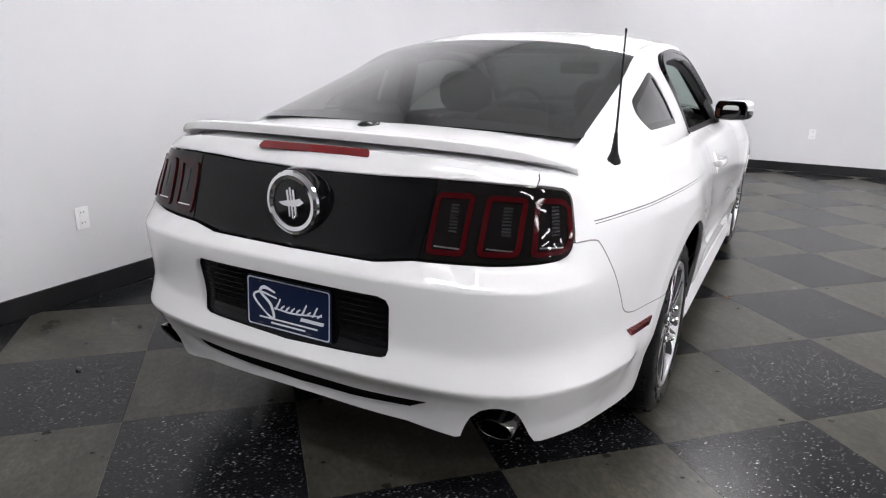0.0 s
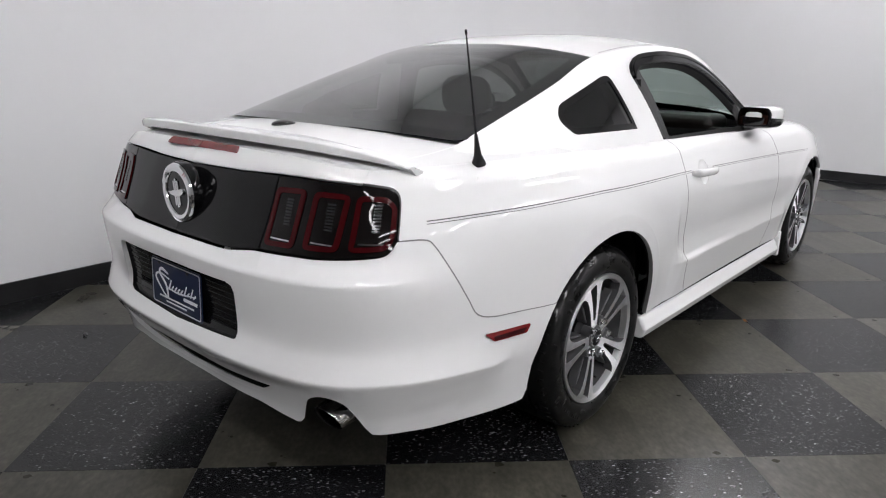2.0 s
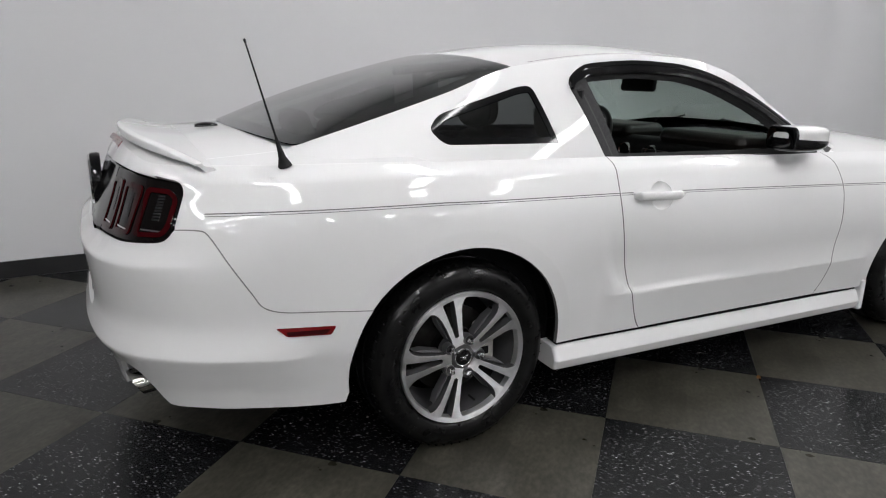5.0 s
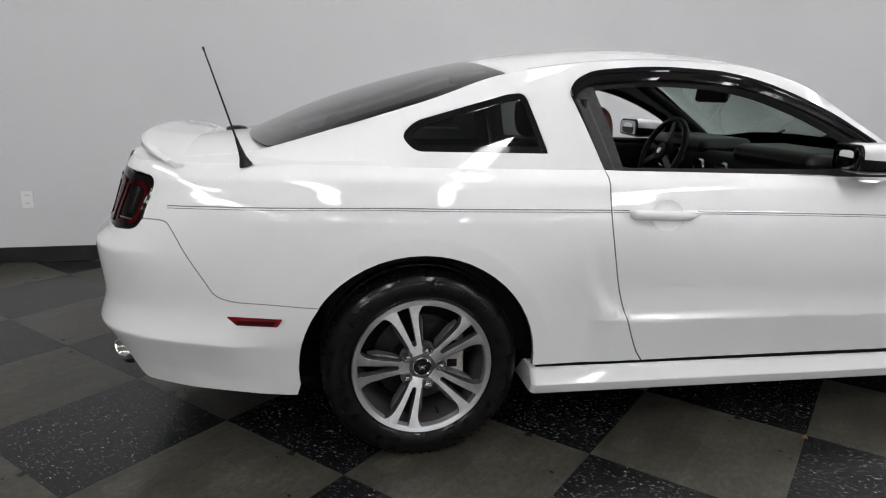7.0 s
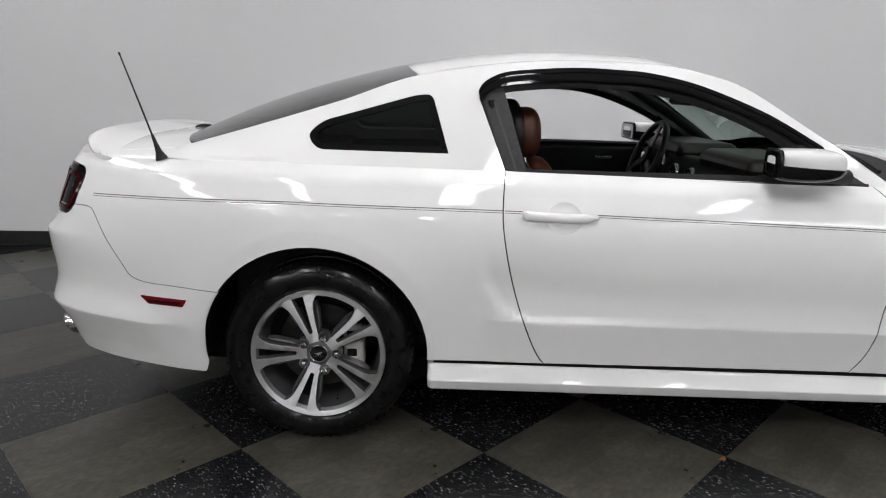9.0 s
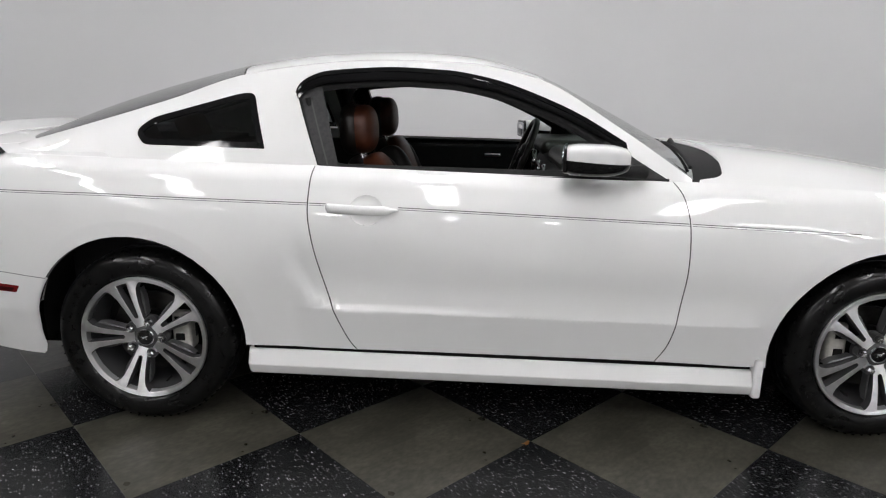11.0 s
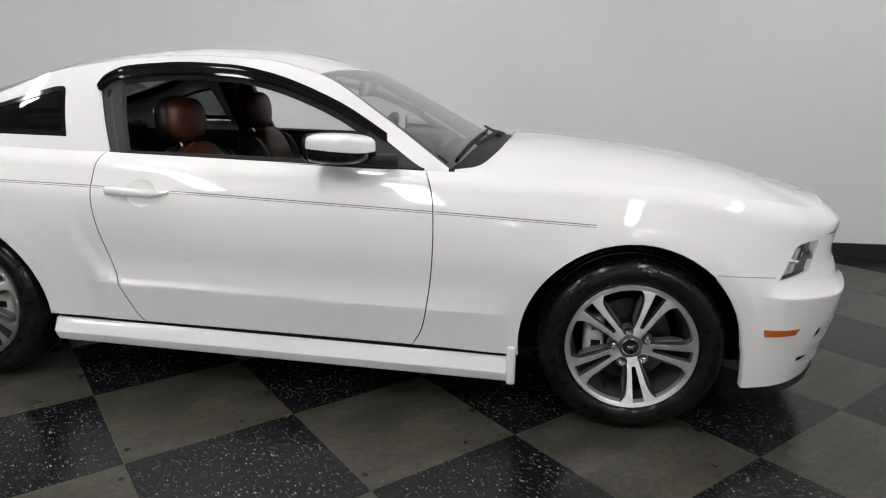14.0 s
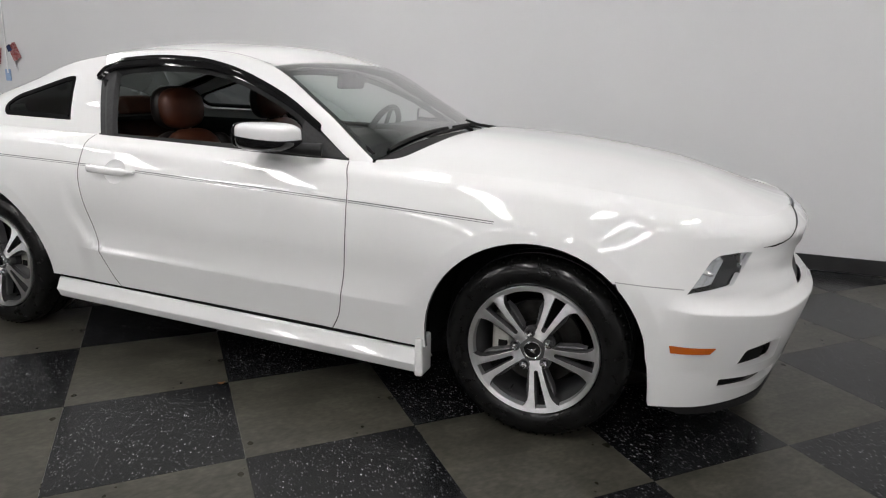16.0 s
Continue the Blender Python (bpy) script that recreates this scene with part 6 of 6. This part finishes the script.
for y in (-0.30, 0.30):
    part("bench_cushion", cushion(0.46, 0.54, 0.16, (0.10, y, 0.06), 0.05), LEATHER_TAN, bench, "tan leather rear seat")
    part("bench_back", cushion(0.14, 0.54, 0.52, (-0.10, y, 0.33), 0.05, pose(0, 0, 0, 0, -22, 0), 0.03), LEATHER_TAN, bench, "tan leather rear backrest")
    part("bench_headrest", cushion(0.09, 0.26, 0.14, (-0.11, y, 0.66), 0.035, pose(0, 0, 0, 0, -22, 0)), LEATHER_TAN, bench)
part("parcel_shelf", box(0.50, 1.18, 0.03, (-0.28, 0, 0.985), 0.01), CABIN, car, "black parcel shelf")
part("cabin_floor", box(2.2, 1.44, 0.04, (1.0, 0, 0.33)), CABIN, car)
part("headliner", box(0.72, 0.92, 0.02, (0.93, 0, 1.318), 0.008), CABIN_GREY, car, "grey headliner")
for s_ in (1, -1):
    dc = part("door_card", box(1.30, 0.05, 0.56, (1.28, s_ * 0.735, 0.665), 0.02, 3), CABIN, car, "black door trim")
    part("armrest", box(0.50, 0.07, 0.06, (1.25, s_ * 0.70, 0.74), 0.02, 3), LEATHER_BLACK, dc)
    part("inner_handle", box(0.10, 0.014, 0.022, (1.36, s_ * 0.705, 0.885), 0.005), CHROME, dc, "chrome inner door handle")
    part("side_trim", box(0.95, 0.05, 0.62, (0.15, s_ * 0.715, 0.66), 0.02, 3), CABIN, car)
    part("belt", tube([(0.60, s_ * 0.66, 1.22), (0.63, s_ * 0.66, 1.0), (0.68, s_ * 0.66, 0.80)], 0.012, 6), TRIM_BLACK, car)
    # inner pillars
    part("inner_pillar", tube([(0.50, s_ * 0.545, 1.28), (0.57, s_ * 0.655, 0.98)], 0.035, 10), CABIN, car)
    part("screen_pillar", tube([(1.42, s_ * 0.565, 1.29), (1.70, s_ * 0.625, 1.135), (2.0, s_ * 0.70, 0.95)], 0.026, 10), CABIN, car, "black inner screen pillar")
    part("roof_rail", tube([(0.36, s_ * 0.55, 1.285), (0.9, s_ * 0.555, 1.335), (1.2, s_ * 0.556, 1.325), (1.43, s_ * 0.562, 1.28)], 0.024, 10), CABIN, car)
# dashboard with twin brows
dash = empty("dashboard", "", "", car, m=pose(1.82, 0, 0.80))
bm = box(0.52, 1.38, 0.34, (0, 0, 0), 0.06, 5)
for v in bm.verts:
    if v.co.z > 0:
        v.co.z += -0.03 * (v.co.x > 0) + 0.02 * math.cos(v.co.y * 3)
part("dash_body", bm, CABIN, dash, "black dashboard")
for y in (0.37, -0.37):
    part("brow", cushion(0.30, 0.52, 0.09, (-0.10, y, 0.175), 0.045), LEATHER_BLACK, dash, "padded brow")
for y in (0.30, 0.44):
    part("gauge_ring", lathe([(0.050, -0.012), (0.056, -0.016), (0.060, -0.004), (0.058, 0.02)], 32, "X"), CHROME, dash, "chrome gauge ring", m=pose(-0.262, y, 0.10, 0, 0, 0))
    part("gauge_face", lathe([(0, 0.004), (0.052, 0.004)], 32, "X"), GLOSS_BLACK, dash, m=pose(-0.262, y, 0.10))
for y in (-0.52, -0.10, 0.10):
    v_ = part("air_vent", lathe([(0.036, -0.006), (0.042, -0.012), (0.048, 0.0), (0.046, 0.02), (0.0, 0.02)], 28, "X"), CHROME, dash, "round air vent with chrome ring", m=pose(-0.262, y, 0.08))
part("dash_inlay", box(0.012, 0.62, 0.085, (-0.262, -0.34, 0.06), 0.004), STEEL, dash, "aluminium inlay")
part("centre_console", box(0.90, 0.22, 0.26, (-0.55, 0, -0.25), 0.04, 3), CABIN, dash)
wheel_m = pose(1.50, 0.37, 0.93, 0, -68, 0)
steer = empty("steering_wheel", "", "", car, m=wheel_m)
ring_pts = [(0.182 * math.cos(a), 0.182 * math.sin(a), 0) for a in np.linspace(0, 2 * math.pi, 49)]
part("wheel_rim", tube(ring_pts, 0.0165, 12, caps=False), LEATHER_BLACK, steer, "black leather rim")
part("wheel_hub", lathe([(0.0, 0.02), (0.045, 0.018), (0.062, 0.0), (0.055, -0.05), (0.0, -0.05)], 28, "Z"), CABIN, steer)
for a in (0, 120, 240):
    part("wheel_spoke", box(0.13, 0.038, 0.012, (0.115, 0, 0), 0.005, m=Matrix.Rotation(radians(a), 4, "Z")), STEEL, steer, "aluminium spoke")
part("wheel_badge", lathe([(0, 0.026), (0.016, 0.025), (0.019, 0.02)], 20, "Z"), CHROME, steer)
rvm = part("rear_view_mirror", box(0.035, 0.24, 0.072, (0, 0, 0), 0.016, 3), CABIN, car, "black interior mirror under the screen")
rvm.matrix_basis = pose(1.52, 0, 1.235, 0, 8, 0)
part("mirror_stem", tube([(0.01, 0, 0.02), (0.025, 0, 0.045)], 0.012, 8), CABIN, rvm)

# ---- small things in the room ----
FLAG_RED = mottle(material("flag_red_white", (0.40, 0.06, 0.06), 0.8), 60, (0.36, 0.05, 0.05), (0.55, 0.35, 0.34))
FLAG_BLUE = material("flag_blue", (0.02, 0.03, 0.10), 0.8)
FLAG_X = -3.66
post_ob = part("wall_cable", tube([(FLAG_X + 0.03, WALL_Y - 0.014, 3.4), (FLAG_X + 0.015, WALL_Y - 0.014, 1.7), (FLAG_X - 0.01, WALL_Y - 0.014, 1.22)], 0.006, 6), OUTLET_WHITE, None, "thin pale cable down the wall")
tagged(post_ob, "", "cable")
post_ob.matrix_basis = ROOM


def small_flag(x, z, lean):
    f = empty("small_flag", "small striped flag with dark corner, pinned to the wall", "flag", group="small flags", m=ROOM @ pose(x, WALL_Y - 0.014, z, 0, lean, 0))
    bm = bmesh.new()
    nx, nz = 8, 6
    g = [[bm.verts.new((0.11 * i / nx - 0.0, -0.012 - 0.012 * math.sin(i * 1.3), -0.17 * k / nz)) for k in range(nz + 1)] for i in range(nx + 1)]
    for i in range(nx):
        for k in range(nz):
            bm.faces.new((g[i][k], g[i + 1][k], g[i + 1][k + 1], g[i][k + 1]))
    bmesh.ops.solidify(bm, geom=bm.faces[:], thickness=0.002)
    part("cloth", bm, FLAG_RED, f, "red and white striped cloth")
    part("corner", box(0.055, 0.004, 0.065, (0.028, -0.028, -0.034), 0.001), FLAG_BLUE, f, "dark blue corner")
    part("stick", tube([(-0.004, -0.008, 0.02), (-0.004, -0.008, -0.26)], 0.004, 6), OUTLET_WHITE, f)
    return f


small_flag(FLAG_X - 0.16, 1.50, 14)
small_flag(FLAG_X + 0.05, 1.49, -24)
tag = part("wall_tag", box(0.075, 0.012, 0.12, (0, -0.006, 0), 0.004), material("pale_blue_plastic", (0.30, 0.42, 0.62), 0.5), None, "small pale blue tag on the wall")
tagged(tag, "", "tag")
tag.matrix_basis = ROOM @ pose(FLAG_X - 0.02, WALL_Y, 1.20)

LEAF = material("dry_leaf", (0.30, 0.12, 0.03), 0.7)
bm = bmesh.new()
ring = [(0.017 * math.cos(a) * (1 + 0.25 * math.sin(3 * a)), 0.011 * math.sin(a) * (1 + 0.2 * math.cos(2 * a)), 0.003 + 0.003 * math.cos(2 * a)) for a in np.linspace(0, 2 * math.pi, 15)[:-1]]
c = bm.verts.new((0, 0, 0.001))
vs = [bm.verts.new(p) for p in ring]
for i in range(len(vs)):
    bm.faces.new((c, vs[i], vs[(i + 1) % len(vs)]))
bmesh.ops.solidify(bm, geom=bm.faces[:], thickness=0.0008)
leaf = part("dry_leaf", bm, LEAF, None, "small curled orange-brown leaf scrap on the tiles")
tagged(leaf, "", "leaf")
leaf.matrix_basis = pose(1.432, -0.985, 0.001, 0, 0, 40)
for k, (dx, dy) in enumerate(((-0.52, 1.46), (-0.94, 1.30), (-2.1, 0.05))):
    bm = bmesh.new()
    bmesh.ops.create_icosphere(bm, subdivisions=1, radius=0.009)
    for v in bm.verts:
        v.co *= 1 + 0.5 * random.random()
    sc = part("debris", bm, SEAM, None, "tiny dark crumb of dirt on the floor")
    tagged(sc, "", "debris", "floor crumbs")
    sc.matrix_basis = pose(dx, dy, 0.006)


# ---- floor tiles ----
def tile_mesh(mat):
    s = TILE / 2 - 0.0007
    bm = box(2 * s, 2 * s, 0.004, (0, 0, -0.002))
    me = bpy.data.meshes.new("tile")
    bm.to_mesh(me)
    bm.free()
    me.materials.append(mat)
    return me


TILES = (tile_mesh(TILE_DARK), tile_mesh(TILE_GREY))
tile_frame = pose(NODE_X, NODE_Y, 0, 0, 0, TILE_TURN)
room_inv = ROOM.inverted()
BOUNDS = ((0, 1, X0), (0, -1, -WALL_X), (1, 1, Y0), (1, -1, -WALL_Y))


def cut_to_room(poly):
    """A floor outline, in the room's own axes, cut off at the walls."""
    for axis, sign, limit in BOUNDS:
        res = []
        for a, b in zip(poly, poly[1:] + poly[:1]):
            da, db = sign * a[axis] - limit, sign * b[axis] - limit
            if da >= 0:
                res.append(a)
            if (da >= 0) != (db >= 0):
                t = da / (da - db)
                res.append((a[0] + (b[0] - a[0]) * t, a[1] + (b[1] - a[1]) * t))
        poly = res
        if not poly:
            break
    return poly


def tile_block(outline, verts, faces):
    """Add a thin tile with this outline to a mesh under way."""
    k, n = len(verts), len(outline)
    verts += [(x, y, 0.0) for x, y in outline] + [(x, y, -0.004) for x, y in outline]
    faces += [tuple(range(k, k + n))] + [(k + (e + 1) % n, k + e, k + n + e, k + n + (e + 1) % n) for e in range(n)]


far = ([], []), ([], [])
half_tile = TILE / 2 - 0.0007
for i in range(-45, 46):
    for j in range(-45, 46):
        p = tile_frame @ Vector(((i + 0.5) * TILE, (j + 0.5) * TILE, 0))
        q = room_inv @ p
        if not (X0 - 0.5 < q.x < WALL_X + 0.5 and Y0 - 0.5 < q.y < WALL_Y + 0.5):
            continue
        spin = Matrix.Translation(p) @ tile_frame.to_3x3().to_4x4()
        outline = [tuple((room_inv @ spin @ Vector((a * half_tile, b * half_tile, 0)))[:2]) for a, b in ((-1, -1), (1, -1), (1, 1), (-1, 1))]
        cut = cut_to_room(outline)
        if len(cut) < 3:
            continue
        whole, near = len(cut) == 4 and cut == outline, q.x > -4.2 and q.y > -5.0
        if near and whole:
            ob = new("tile", TILES[(i + j) % 2])
            ob.parent = floor
            ob.matrix_parent_inverse = floor.matrix_basis.inverted()
            ob.matrix_basis = spin @ pose(0, 0, 0, 0, 0, 90 * ((i * 7 + j * 3) % 4))
        elif near:
            vs, fs = [], []
            tile_block(cut, vs, fs)
            mesh_object("tile", vs, fs, (TILE_DARK, TILE_GREY)[(i + j) % 2], floor, smooth=False)
        else:
            tile_block(cut, *far[(i + j) % 2])
for (vs, fs), mat in zip(far, (TILE_DARK, TILE_GREY)):
    tagged(mesh_object("tile_field", vs, fs, mat, floor, smooth=False), "", "", "", "stuff")
